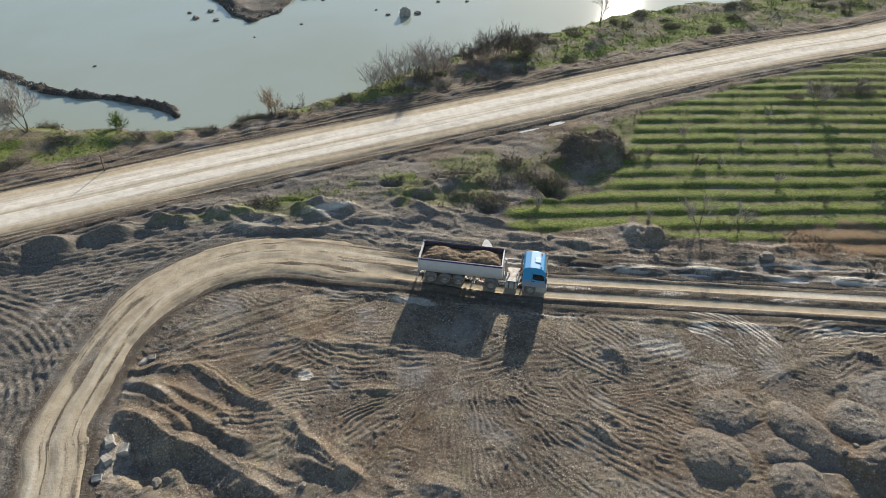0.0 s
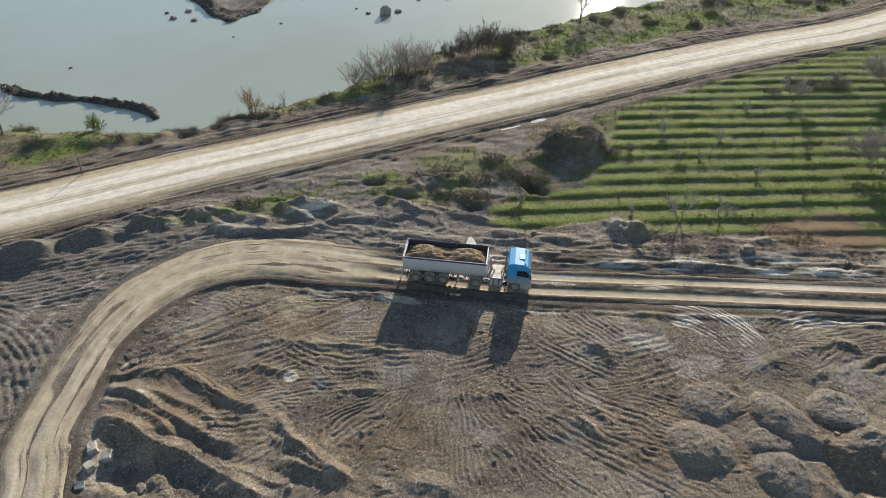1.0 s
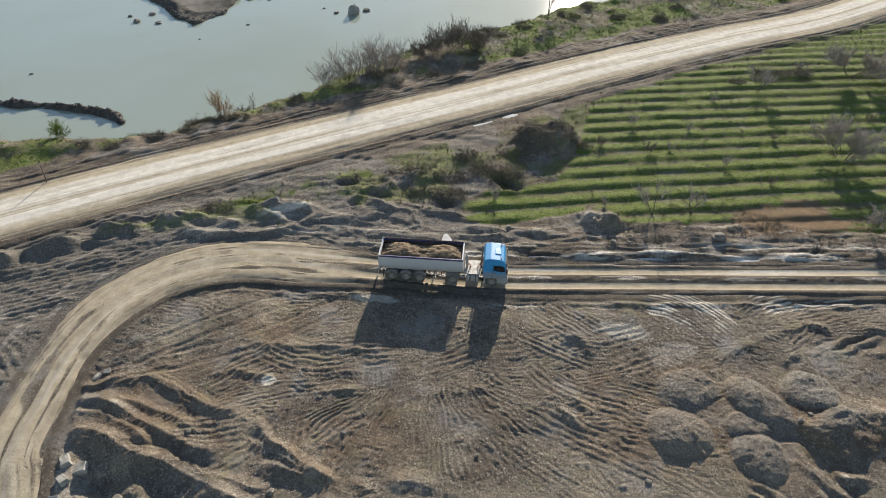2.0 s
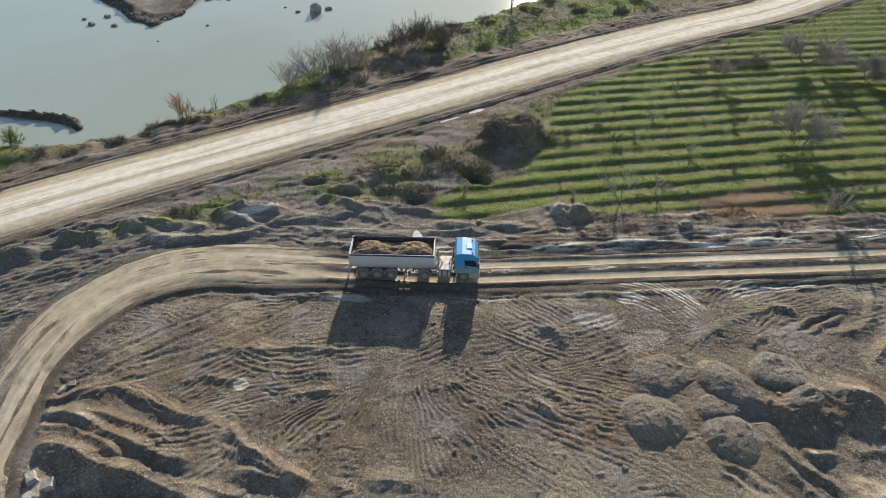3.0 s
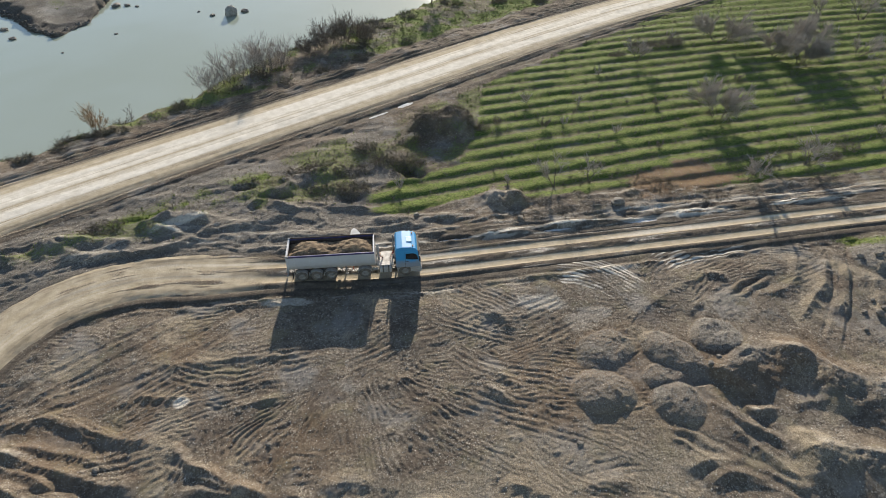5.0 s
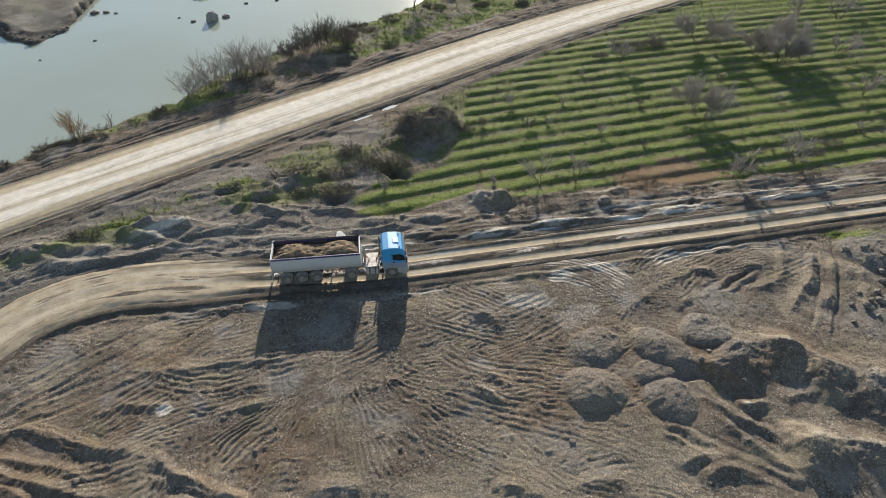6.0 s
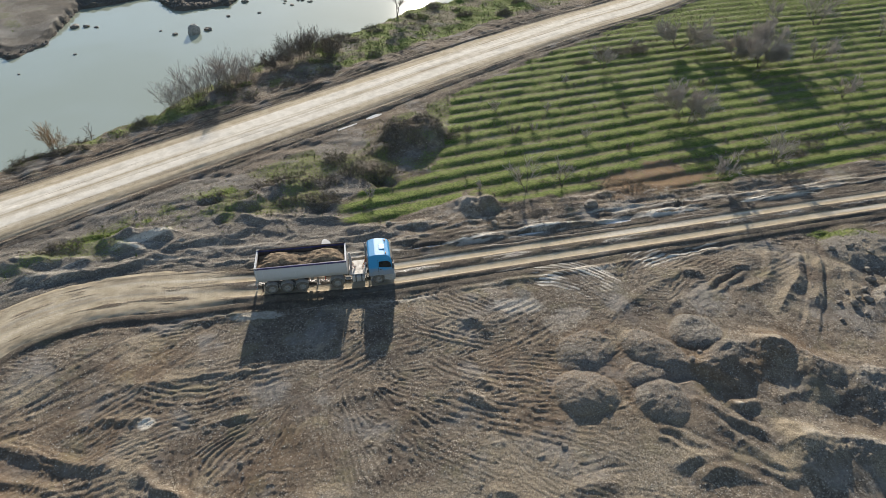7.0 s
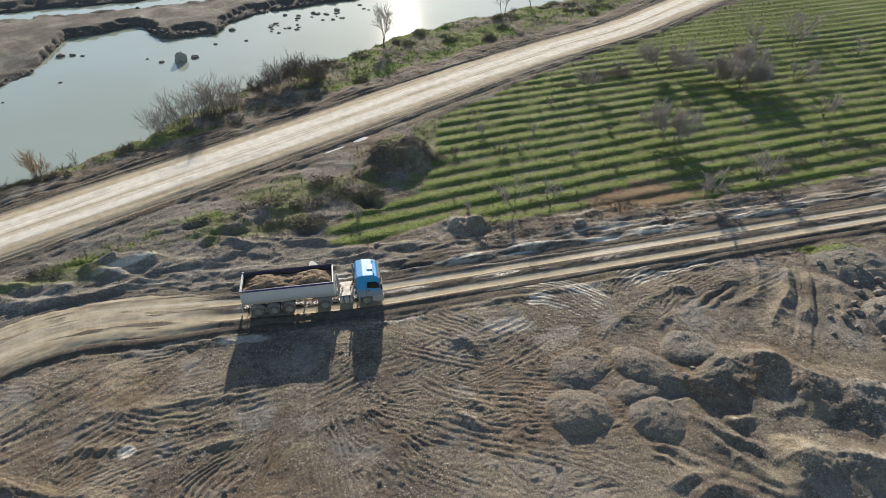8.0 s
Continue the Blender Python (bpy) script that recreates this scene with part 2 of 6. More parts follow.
SPIT = curve_points([(-120, 101), (-85, 98), (-73, 96.2), (-66.1, 91.9), (-60.2, 88.9), (-50.6, 87.0), (-41.9, 84.2), (-38.8, 81.0)], 3)
WATER_Z = -2.5
# mounds and heaps: x, y, half length, half width, turn in degrees, height
HEAPS = [(19.4, 24.9, 2.4, 2.0, -14, 0.68), (24.4, 22.6, 2.2, 1.9, -14, 0.68), (26.4, 26.9, 2.9, 1.8, -58, 0.75), (31.0, 27.6, 2.2, 1.8, 0, 0.75),
         (24.8, 25.2, 2.1, 1.1, 0, 0.50), (21.6, 28.6, 2.6, 1.7, 15, 0.40), (50.5, 25.0, 3.0, 2.2, 0, 1.0), (53, 32, 4, 3, 0, 0.8)]
# dumped and pushed-up ridges, from west to east
RIDGES = []


def ridge(high, gentle, steep, light, *crest):
    """A ridge along the line of its crest; gentle and steep: the widths of its two sides; light: how much sunlight is
    painted pale onto its crest and gentle side.
    """
    RIDGES.append((crest, high, gentle, steep, light))


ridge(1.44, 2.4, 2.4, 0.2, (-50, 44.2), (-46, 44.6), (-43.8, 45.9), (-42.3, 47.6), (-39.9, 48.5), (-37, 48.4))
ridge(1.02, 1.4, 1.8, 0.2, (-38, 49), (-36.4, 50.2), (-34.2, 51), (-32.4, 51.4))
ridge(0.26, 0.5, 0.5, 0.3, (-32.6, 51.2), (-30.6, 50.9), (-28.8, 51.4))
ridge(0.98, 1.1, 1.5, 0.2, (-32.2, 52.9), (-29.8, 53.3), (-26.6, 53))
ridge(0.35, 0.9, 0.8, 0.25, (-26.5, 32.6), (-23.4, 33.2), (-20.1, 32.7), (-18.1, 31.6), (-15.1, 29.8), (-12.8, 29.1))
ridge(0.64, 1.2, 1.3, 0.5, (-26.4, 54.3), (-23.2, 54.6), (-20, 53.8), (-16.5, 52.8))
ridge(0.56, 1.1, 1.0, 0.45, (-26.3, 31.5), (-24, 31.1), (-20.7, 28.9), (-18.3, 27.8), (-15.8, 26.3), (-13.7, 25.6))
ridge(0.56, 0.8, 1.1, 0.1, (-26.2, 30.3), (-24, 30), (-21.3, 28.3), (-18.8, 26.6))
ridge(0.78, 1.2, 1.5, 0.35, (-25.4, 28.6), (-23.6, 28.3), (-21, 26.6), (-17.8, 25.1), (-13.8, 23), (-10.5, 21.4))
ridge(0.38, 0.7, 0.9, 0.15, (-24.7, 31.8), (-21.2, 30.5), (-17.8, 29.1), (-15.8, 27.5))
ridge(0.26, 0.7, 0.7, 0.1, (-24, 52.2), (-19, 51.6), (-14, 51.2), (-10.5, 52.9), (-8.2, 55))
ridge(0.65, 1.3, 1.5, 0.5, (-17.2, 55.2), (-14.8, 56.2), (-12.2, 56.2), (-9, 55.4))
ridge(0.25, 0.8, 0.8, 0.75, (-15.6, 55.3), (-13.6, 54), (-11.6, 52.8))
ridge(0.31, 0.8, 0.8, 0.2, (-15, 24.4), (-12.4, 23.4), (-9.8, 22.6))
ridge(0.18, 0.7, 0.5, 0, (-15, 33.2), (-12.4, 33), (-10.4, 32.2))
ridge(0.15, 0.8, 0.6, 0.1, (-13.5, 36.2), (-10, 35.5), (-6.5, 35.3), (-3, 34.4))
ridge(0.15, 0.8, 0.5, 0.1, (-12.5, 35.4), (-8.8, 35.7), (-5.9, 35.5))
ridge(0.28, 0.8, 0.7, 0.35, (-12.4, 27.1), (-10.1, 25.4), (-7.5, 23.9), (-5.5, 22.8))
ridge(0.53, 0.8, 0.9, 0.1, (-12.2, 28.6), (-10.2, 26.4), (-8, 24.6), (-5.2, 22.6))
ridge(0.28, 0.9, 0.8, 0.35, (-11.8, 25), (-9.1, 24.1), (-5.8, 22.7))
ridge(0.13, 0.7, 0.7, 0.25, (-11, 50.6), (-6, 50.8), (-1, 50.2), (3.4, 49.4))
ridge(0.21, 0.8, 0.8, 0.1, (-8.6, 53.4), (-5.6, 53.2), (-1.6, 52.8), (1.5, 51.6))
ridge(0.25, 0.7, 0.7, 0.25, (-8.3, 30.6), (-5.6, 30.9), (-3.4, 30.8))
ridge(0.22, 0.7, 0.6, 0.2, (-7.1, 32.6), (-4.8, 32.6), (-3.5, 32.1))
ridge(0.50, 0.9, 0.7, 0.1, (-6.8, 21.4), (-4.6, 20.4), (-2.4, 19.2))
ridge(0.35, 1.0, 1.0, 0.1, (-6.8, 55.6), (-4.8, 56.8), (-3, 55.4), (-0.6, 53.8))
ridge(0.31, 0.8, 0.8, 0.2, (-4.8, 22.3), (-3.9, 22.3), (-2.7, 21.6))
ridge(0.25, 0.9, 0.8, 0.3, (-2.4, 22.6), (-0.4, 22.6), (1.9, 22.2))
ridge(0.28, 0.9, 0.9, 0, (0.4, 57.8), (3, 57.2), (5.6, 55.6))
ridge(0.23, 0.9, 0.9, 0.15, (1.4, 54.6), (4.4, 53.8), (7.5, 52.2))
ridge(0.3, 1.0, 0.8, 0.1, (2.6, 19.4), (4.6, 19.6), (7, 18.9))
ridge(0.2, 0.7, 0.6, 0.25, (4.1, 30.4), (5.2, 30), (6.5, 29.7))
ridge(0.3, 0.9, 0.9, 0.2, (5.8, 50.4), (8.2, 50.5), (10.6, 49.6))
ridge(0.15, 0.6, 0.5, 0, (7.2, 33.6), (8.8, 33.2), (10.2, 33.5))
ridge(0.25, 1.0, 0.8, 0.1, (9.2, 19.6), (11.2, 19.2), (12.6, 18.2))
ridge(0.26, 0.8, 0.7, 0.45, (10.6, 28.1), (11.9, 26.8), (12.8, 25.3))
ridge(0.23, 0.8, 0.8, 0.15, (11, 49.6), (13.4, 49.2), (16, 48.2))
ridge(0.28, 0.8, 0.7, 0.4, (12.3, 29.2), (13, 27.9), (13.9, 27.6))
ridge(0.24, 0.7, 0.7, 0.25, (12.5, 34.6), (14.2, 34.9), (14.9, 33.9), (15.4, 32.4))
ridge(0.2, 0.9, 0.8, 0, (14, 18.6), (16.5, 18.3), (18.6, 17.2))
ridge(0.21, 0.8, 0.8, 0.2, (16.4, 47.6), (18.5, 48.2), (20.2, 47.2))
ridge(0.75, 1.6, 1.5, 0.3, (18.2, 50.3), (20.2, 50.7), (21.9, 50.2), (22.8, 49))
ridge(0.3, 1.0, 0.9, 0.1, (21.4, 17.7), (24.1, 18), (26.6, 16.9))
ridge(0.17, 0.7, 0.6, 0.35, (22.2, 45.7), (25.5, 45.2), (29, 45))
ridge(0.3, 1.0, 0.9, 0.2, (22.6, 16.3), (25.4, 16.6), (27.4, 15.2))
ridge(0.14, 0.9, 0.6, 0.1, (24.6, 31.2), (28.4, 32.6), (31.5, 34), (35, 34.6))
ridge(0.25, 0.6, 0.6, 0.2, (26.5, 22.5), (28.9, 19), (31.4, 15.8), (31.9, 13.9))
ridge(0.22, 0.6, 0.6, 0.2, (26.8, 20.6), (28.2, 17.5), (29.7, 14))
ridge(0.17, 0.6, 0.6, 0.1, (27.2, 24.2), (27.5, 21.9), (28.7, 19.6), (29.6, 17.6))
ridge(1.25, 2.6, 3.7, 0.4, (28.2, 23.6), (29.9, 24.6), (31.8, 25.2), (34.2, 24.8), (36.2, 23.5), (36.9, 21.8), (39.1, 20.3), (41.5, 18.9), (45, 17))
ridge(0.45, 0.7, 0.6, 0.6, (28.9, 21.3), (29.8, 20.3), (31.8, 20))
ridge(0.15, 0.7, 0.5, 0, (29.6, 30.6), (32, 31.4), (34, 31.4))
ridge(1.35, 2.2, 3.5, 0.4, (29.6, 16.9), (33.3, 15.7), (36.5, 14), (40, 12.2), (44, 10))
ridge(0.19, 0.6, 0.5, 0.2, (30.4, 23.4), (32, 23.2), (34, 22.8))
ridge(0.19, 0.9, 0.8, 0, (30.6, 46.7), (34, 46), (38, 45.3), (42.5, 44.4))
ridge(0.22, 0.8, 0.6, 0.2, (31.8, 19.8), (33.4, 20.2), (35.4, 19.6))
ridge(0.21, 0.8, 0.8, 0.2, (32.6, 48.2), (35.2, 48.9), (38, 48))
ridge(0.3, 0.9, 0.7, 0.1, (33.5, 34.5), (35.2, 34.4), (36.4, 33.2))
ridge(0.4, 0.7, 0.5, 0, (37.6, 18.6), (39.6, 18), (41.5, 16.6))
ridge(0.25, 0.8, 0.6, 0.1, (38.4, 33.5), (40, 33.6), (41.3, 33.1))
ridge(0.17, 0.8, 0.7, 0.2, (44, 44.4), (50, 43.8), (58, 42.6))
ridge(0.36, 1.1, 0.7, 0.1, (44.6, 35.4), (42.4, 32.6), (40.4, 31.4), (37.4, 30.9))
ridge(0.34, 1.0, 0.7, 0.1, (47.2, 34), (44, 31), (41.6, 29.4), (39, 27.4))
ridge(0.28, 0.9, 0.6, 0.1, (48.4, 32.6), (45, 29.2), (42.4, 27))
ridge(0.26, 0.9, 0.6, 0.05, (49.6, 30.4), (47.4, 28), (45.4, 25.6))
SPOIL = [(-12.5, 55.4, 3.4, 2.0, 12, 0.6), (-24, 53.8, 4.0, 1.6, 8, 0.4), (-3, 54.4, 5, 2.2, -14, 0.4), (20.4, 50.1, 2.9, 2.0, 0, 0.9), (10, 49.5, 5, 1.4, -8, 0.3),
         (18.4, 67.2, 5.2, 4.4, 10, 2.5), (-3.0, 58.6, 4.0, 1.6, 20, 0.8), (2.5, 60.0, 3.2, 1.8, 20, 0.8)]
HOLLOWS = [(-6.2, 59.4, 1.7, 1.0, 0, -1.1), (12.0, 58.6, 2.4, 1.1, -25, -1.0), (5.3, 55.6, 2.0, 1.2, 0, -0.9), (28.0, 24.5, 1.5, 0.7, 0, -0.3), (-22.4, 24.3, 2.2, 1.3, -24, -1.2), (-17.0, 22.6, 6.0, 1.8, -22, -0.8)]
# worked ground: x, y, half length, half width, the grooves' direction in degrees, their spacing, their depth
GROOVES = [(-20, 36.5, 6, 2.8, 36, 0.62, 0.10), (-12, 34.5, 5.5, 2.6, 30, 0.55, 0.10),
           (-11, 39.5, 6, 2.2, 4, 0.50, 0.08), (4.5, 38.3, 7, 2.6, -4, 0.46, 0.08), (12.5, 36.5, 4.5, 3.0, -48, 0.5, 0.09), (-3, 34.6, 6, 1.6, -8, 0.6, 0.12), (6.5, 34.2, 5, 1.8, 14, 0.6, 0.11),
           (13.2, 27.5, 3.2, 3.6, -52, 0.62, 0.16), (17.5, 33.0, 3.2, 2.6, 16, 0.62, 0.12),
           (37, 33.5, 4.5, 2.2, 20, 1.0, 0.22), (27, 32, 4.0, 2.0, -30, 0.7, 0.10),  (-16, 30, 6, 1.2, -36, 0.42, 0.12), (-19, 27.6, 5, 0.9, -38, 0.40, 0.12), (-14, 52.0, 7, 1.3, 10, 0.8, 0.12)]
FORK_WEST, FORK_EAST = [(21, 39.4), (23.6, 38.3), (26, 36.2), (27.6, 33.2)], [(41.5, 38.0), (37, 38.2), (33, 37.9), (30, 36.6), (28.0, 34.0)]
# bundles of parallel furrows along a line (points, half width, spacing, depth); spacing 0: the two ruts of one vehicle
BUNDLES = [([(-25.6, 33.4), (-21, 34.7), (-14.3, 36.1), (-9.5, 38.6), (-5.4, 41.3)], 1.6, 0, 0.10), ([(-24.0, 35.0), (-20.1, 37.3), (-15.2, 39.5), (-11, 41.6)], 1.6, 0, 0.09),
           (FORK_WEST, 2.0, 0.40, 0.05), (FORK_EAST, 1.7, 0.44, 0.05),
           ([(49, 35), (46.8, 31.5), (43.2, 27.8), (39.5, 24.4)], 1.2, 0, 0.16),
           ([(22.5, 21.0), (26.3, 16.9), (29.5, 13.8)], 1.2, 1.1, 0.16), ([(27.8, 23), (29.2, 18.2), (31.6, 13)], 1.0, 0.9, 0.20),
           ([(5.2, 31.4), (8.2, 28.2), (12.2, 25.2), (17, 22.4)], 1.7, 0.62, 0.13), ([(9.6, 32.4), (11.6, 29.8), (15.5, 27.6), (17.2, 26.4)], 1.5, 0.60, 0.14)]


def wandering():
    """The marks of one machine that has crossed the worked ground: a bent line, half width, spacing, depth."""
    x, y = random.uniform(-24, 44), random.uniform(17, 40)
    if x > 14 and y < 31:
        x -= 26
    away = math.degrees(math.atan2(y - FAN[1], x - FAN[0])) if random.random() < 0.55 else random.uniform(-40, 40)
    turn, bend = radians(away + random.gauss(0, 16)), radians(random.gauss(0, 7))
    points = []
    for _ in range(6):
        points.append((x, y))
        x, y, turn = x + 1.75 * math.cos(turn), y + 1.75 * math.sin(turn), turn + bend
    lam = random.choice((0.36, 0.42, 0.48, 0.55))
    return points, random.uniform(0.9, 2.1), lam, random.uniform(0.035, 0.11) * lam / 0.5


FAN = (1.2, 33.6)                      # the grooves of a turning machine spread from here
BUNDLES = [wandering() for _ in range(85)] + BUNDLES
ROWS_Y0, ROWS_STEP = 51.68, 2.59       # ridges of the planted field


def row_bend(x):
    """How far the field's ridges bow towards the south."""
    return 0.0006 * (np.clip(x, -20, 110) - 45) ** 2



PUDDLES = [(4.3, 48.2, 0.70, 1.45, 4, -0.08), (14.8, 74.9, 1.25, 0.40, 22, -0.20), (11.0, 73.1, 1.6, 0.20, 23, -0.20), (24.0, 44.5, 1.5, 0.16, -6, -0.13), (13.5, 45.6, 1.4, 0.15, -6, -0.13), (33.0, 43.6, 1.6, 0.16, -4, -0.13)]


def ellipse(x, y, cx, cy, a, b, turn):
    c, s = math.cos(radians(turn)), math.sin(radians(turn))
    return ((x - cx) * c + (y - cy) * s) / a, (-(x - cx) * s + (y - cy) * c) / b


def field_mask(x, y):
    """1 on the planted field: between the dirt track and the haul road, east of the brambles."""
    low = np.interp(x, [5, 7, 10, 13, 17, 20, 24, 31, 38, 44, 58, 73, 130, 400], [54.5, 53.0, 51.6, 50.9, 50.3, 51.2, 50.0, 50.2, 49.0, 46.8, 45.4, 45.0, 43.6, 40])
    high = np.interp(x, [5, 7.5, 14, 19, 23, 26.5, 41.3, 72, 108, 400], [53, 54.6, 58.6, 61.5, 68, 76.5, 86.0, 100.0, 114.5, 255])
    wob = 0.7 * layers(x / 3, y / 3, 70, 3) + 1.6 * layers(x / 9, y / 9, 73, 2) * step(26 - x, -14, 0)
    return step(y - low + wob, -0.3, 0.7) * step(high - y + wob, -0.5, 0.8) * step(x, 5, 8)


def track_half(x, y):
    """Half the width of the dirt track: narrow below the bend, wide in it, two wheel lanes east of it."""
    return 3.05 - 0.75 * step(x, -12, -2) - 0.75 * step(-y, -42, -36) * step(-x, 18, 24)


def ground(x, y):
    """Heights and cover of the land at arrays of places."""
    shore = np.interp(x, SHORE_X, SHORE_Y) + 0.9 * layers(x / 5, y / 5, 3, 3)
    inland = shore - y
    haul, haul_run = along(x, y, HAUL)
    track, run = along(x, y, TRACK)
    side, _ = along(x, y, SIDE)
    loop, _ = along(x, y, LOOP)
    field = field_mask(x, y)
    pit = step(-track - track_half(x, y), -0.1, 1.2) * step(x, -29, -25)
    west = step(track - track_half(x, y), -0.1, 0.9) * step(-x, 22, 28) * step(y, 60, 50)
    between = step(track, 1.9, 3.2) * step(-haul, 5.2, 6.4) * (1 - field)
    bank = step(haul, 5.2, 6.5)
    z = 0.10 * layers(x / 8, y / 8, 11, 3)

    # worked ground south of the track
    rough = layers(x / 1.7, y / 1.7, 21, 4, 0.6)
    crumb = 1.6 * np.maximum(layers(x / 0.55, y / 0.55, 27, 3, 0.7), 0) ** 1.4
    churn = step(layers(x / 2.6, y / 2.6, 29, 3), -0.4, 0.5)
    z = z + pit * (0.055 * rough + 0.16 * layers(x / 5, y / 5, 31, 3) + 0.034 * crumb * (0.30 + 0.8 * churn) + 0.018 * np.maximum(layers(x / 0.30, y / 0.30, 28, 2, 0.7), -0.2) * (0.4 + 0.9 * churn))
    wx, wy = layers(x / 3.1, y / 3.1, 41, 3), layers(x / 3.1, y / 3.1, 47, 3)
    knead = layers(x / 1.1, y / 1.1, 49, 3)
    streaks = np.zeros_like(x)
    weight = np.full_like(x, 1e-3)
    for k, turn in enumerate((-38, -12, 14, 42, 80)):
        c, t = math.cos(radians(turn)), math.sin(radians(turn))
        part_of = step(layers(x / 5.0, y / 5.0, 300 + 7 * k, 2), -0.15, 0.35)
        n_ = layers((x * c + y * t) / 2.4 + 0.3 * wx, (-x * t + y * c) / 0.46 + 0.5 * wy, 330 + k, 3, 0.6)
        streaks = streaks + part_of * (0.75 - 1.9 * np.abs(n_))
        weight = weight + part_of
    streaks = np.where(weight > 0.1, streaks / np.maximum(weight, 0.35), 0)
    lively = step(layers(x / 4.2, y / 4.2, 37, 3), -0.5, 0.4)
    lively = lively * (0.25 + 0.75 * step(y, 20, 26))
    z = z + pit * (0.016 + 0.030 * lively) * streaks
    cut = np.zeros_like(x)
    for k, (cx, cy, a, b, turn, lam, deep) in enumerate(GROOVES):
        near = np.nonzero((np.abs(x - cx) < 1.6 * max(a, b)) & (np.abs(y - cy) < 1.6 * max(a, b)))
        u, v = ellipse(x[near], y[near], cx, cy, a, b, turn)
        warp = wx[near]
        mask = step(1.25 - np.hypot(u, v) + 0.45 * warp, 0, 0.6)
        phase = v * b / lam + 0.25 * warp / max(lam, 0.8) + 0.12 * u * u
        wave = np.sin(2 * math.pi * (phase + 0.12 * knead[near] / lam) + 0.6 * rough[near])
        broken = np.clip(0.8 + 0.45 * grain(u * a / 1.8, np.floor(phase) * 3.7, 60 + k), 0.3, 1.3)
        cut[near] = cut[near] * (1 - mask) + mask * wave * broken * (min(deep * 0.5, 0.055 * lam) if lam < 1 else deep * 0.6)
    for k, (points, half, lam, deep) in enumerate(BUNDLES):
        low, high = np.min(points, 0) - half - 1, np.max(points, 0) + half + 1
        near = np.nonzero((x > low[0]) & (x < high[0]) & (y > low[1]) & (y < high[1]))
        off, way = along(x[near], y[near], curve_points(points, 6))
        off = off + 0.34 * wx[near] * max(lam, 0.5)
        total = along(np.array([points[-1][0]]), np.array([points[-1][1]]), curve_points(points, 6))[1][0]
        mask = step(half - np.abs(off), 0, min(0.5, half * 0.4)) * step(way, 0, 1.2) * step(total - way, 0, 1.2)
        if lam > 0:
            wave = np.sin(2 * math.pi * (off + 0.12 * knead[near]) / lam + 0.9 * rough[near]) * np.clip(0.8 + 0.45 * grain(way / 1.6, np.floor(off / lam) * 2.3, 160 + k), 0.25, 1.3)
        else:
            wheels = np.exp(-(((np.abs(off) - 0.92) / 0.24) ** 2))
            wave = -wheels * (0.9 + 0.15 * np.sin(2 * math.pi * (way + 0.25 * np.abs(off)) / 0.5)) + 0.5 * np.exp(-(((np.abs(off) - 0.5) / 0.14) ** 2)) + 0.5 * np.exp(-(((np.abs(off) - 1.34) / 0.14) ** 2))
        cut[near] = cut[near] * (1 - mask) + mask * wave * (min(deep * 0.5, 0.050 * lam) if 0 < lam < 1 else deep * 0.55)

    fx, fy = x - FAN[0] + 0.35 * wx, y - FAN[1] + 0.35 * wy
    radius, angle = np.hypot(fx, fy), np.arctan2(fx, -fy)
    fan = step(radius, 2.6, 4.2) * step(11.5 + 1.5 * wx - radius, 0, 2.0) * step(1.2 - np.abs(angle), 0, 0.25) * step(layers(x / 2.2, y / 2.2, 78, 2), -0.9, -0.2)
    strands = np.where(radius > 8.2, 128, np.where(radius > 5.4, 92, 64))
    cut = cut * (1 - fan) + fan * (0.034 + 0.022 * step(-angle, 0.1, 0.6)) * np.sin(angle * strands + 1.5 * wx + 1.2 * knead) * np.clip(0.75 + 0.6 * grain(angle * 13, radius / 2.2, 77), 0.15, 1.4)

    # tyre ruts beside the bend
    lines = np.sin(2 * math.pi * (loop / 0.70 + 0.22 * wx + 0.14 * knead)) * step(7.0 - np.abs(loop), 0, 1.5)
    z = z + west * (0.060 * lines * (0.65 + 0.55 * grain(x / 3, y / 3, 83)) + 0.03 * rough + 0.012 * crumb)
    rows = np.sin(2 * math.pi * (side / 0.62 + 0.2 * wx)) * step(5.0 - np.abs(side), 0, 2.0) * step(np.abs(loop), 5.5, 7.0)
    z = z + west * 0.040 * rows - 0.08 * west * step(2.6 - np.abs(side), 0, 0.8)

    # spoil between the roads
    z = z + between * (0.030 * rough + 0.024 * crumb * churn + 0.012 * layers(x / 0.36, y / 0.36, 28, 2, 0.6) + 0.15 * layers(x / 5.5 + 0.2 * y, y / 2.2 - 0.1 * x, 51, 4, 0.5))
    fold = np.clip(1 - 2.6 * np.abs(layers(x / 6.0 + 0.4 * wx, (y + 0.14 * x) / 1.7 + 0.4 * wy, 56, 3, 0.45)), -0.4, 1) * np.maximum(step(x, -26, -20), step(side, 4.5, 6.0))
    z = z + between * 0.13 * fold * step(16 - x, 0, 10)
    flow = layers(run / 4.5, track / 0.8, 53, 4, 0.6)
    z = z + between * 0.035 * streaks
    z = z + between * step(9 - track, 0, 3) * step(x, -40, -30) * 0.12 * flow
    ruts = np.sin(2 * math.pi * (track / 0.7 + 0.12 * wx))
    z = z + between * step(6.5 - track, 0, 1.5) * 0.025 * ruts

    heap = np.zeros_like(x)
    gravel = np.zeros_like(x)
    for cx, cy, a, b, turn, high in HEAPS:
        u, v = ellipse(x + 0.25 * wx, y + 0.25 * wy, cx, cy, a, b, turn)
        r = np.hypot(u, np.where(v > 0, v * 0.80, v))
        cone = high * np.clip(1 - r ** 2.5, 0, 1) * (1 + 0.10 * rough)
        heap = np.maximum(heap, cone)
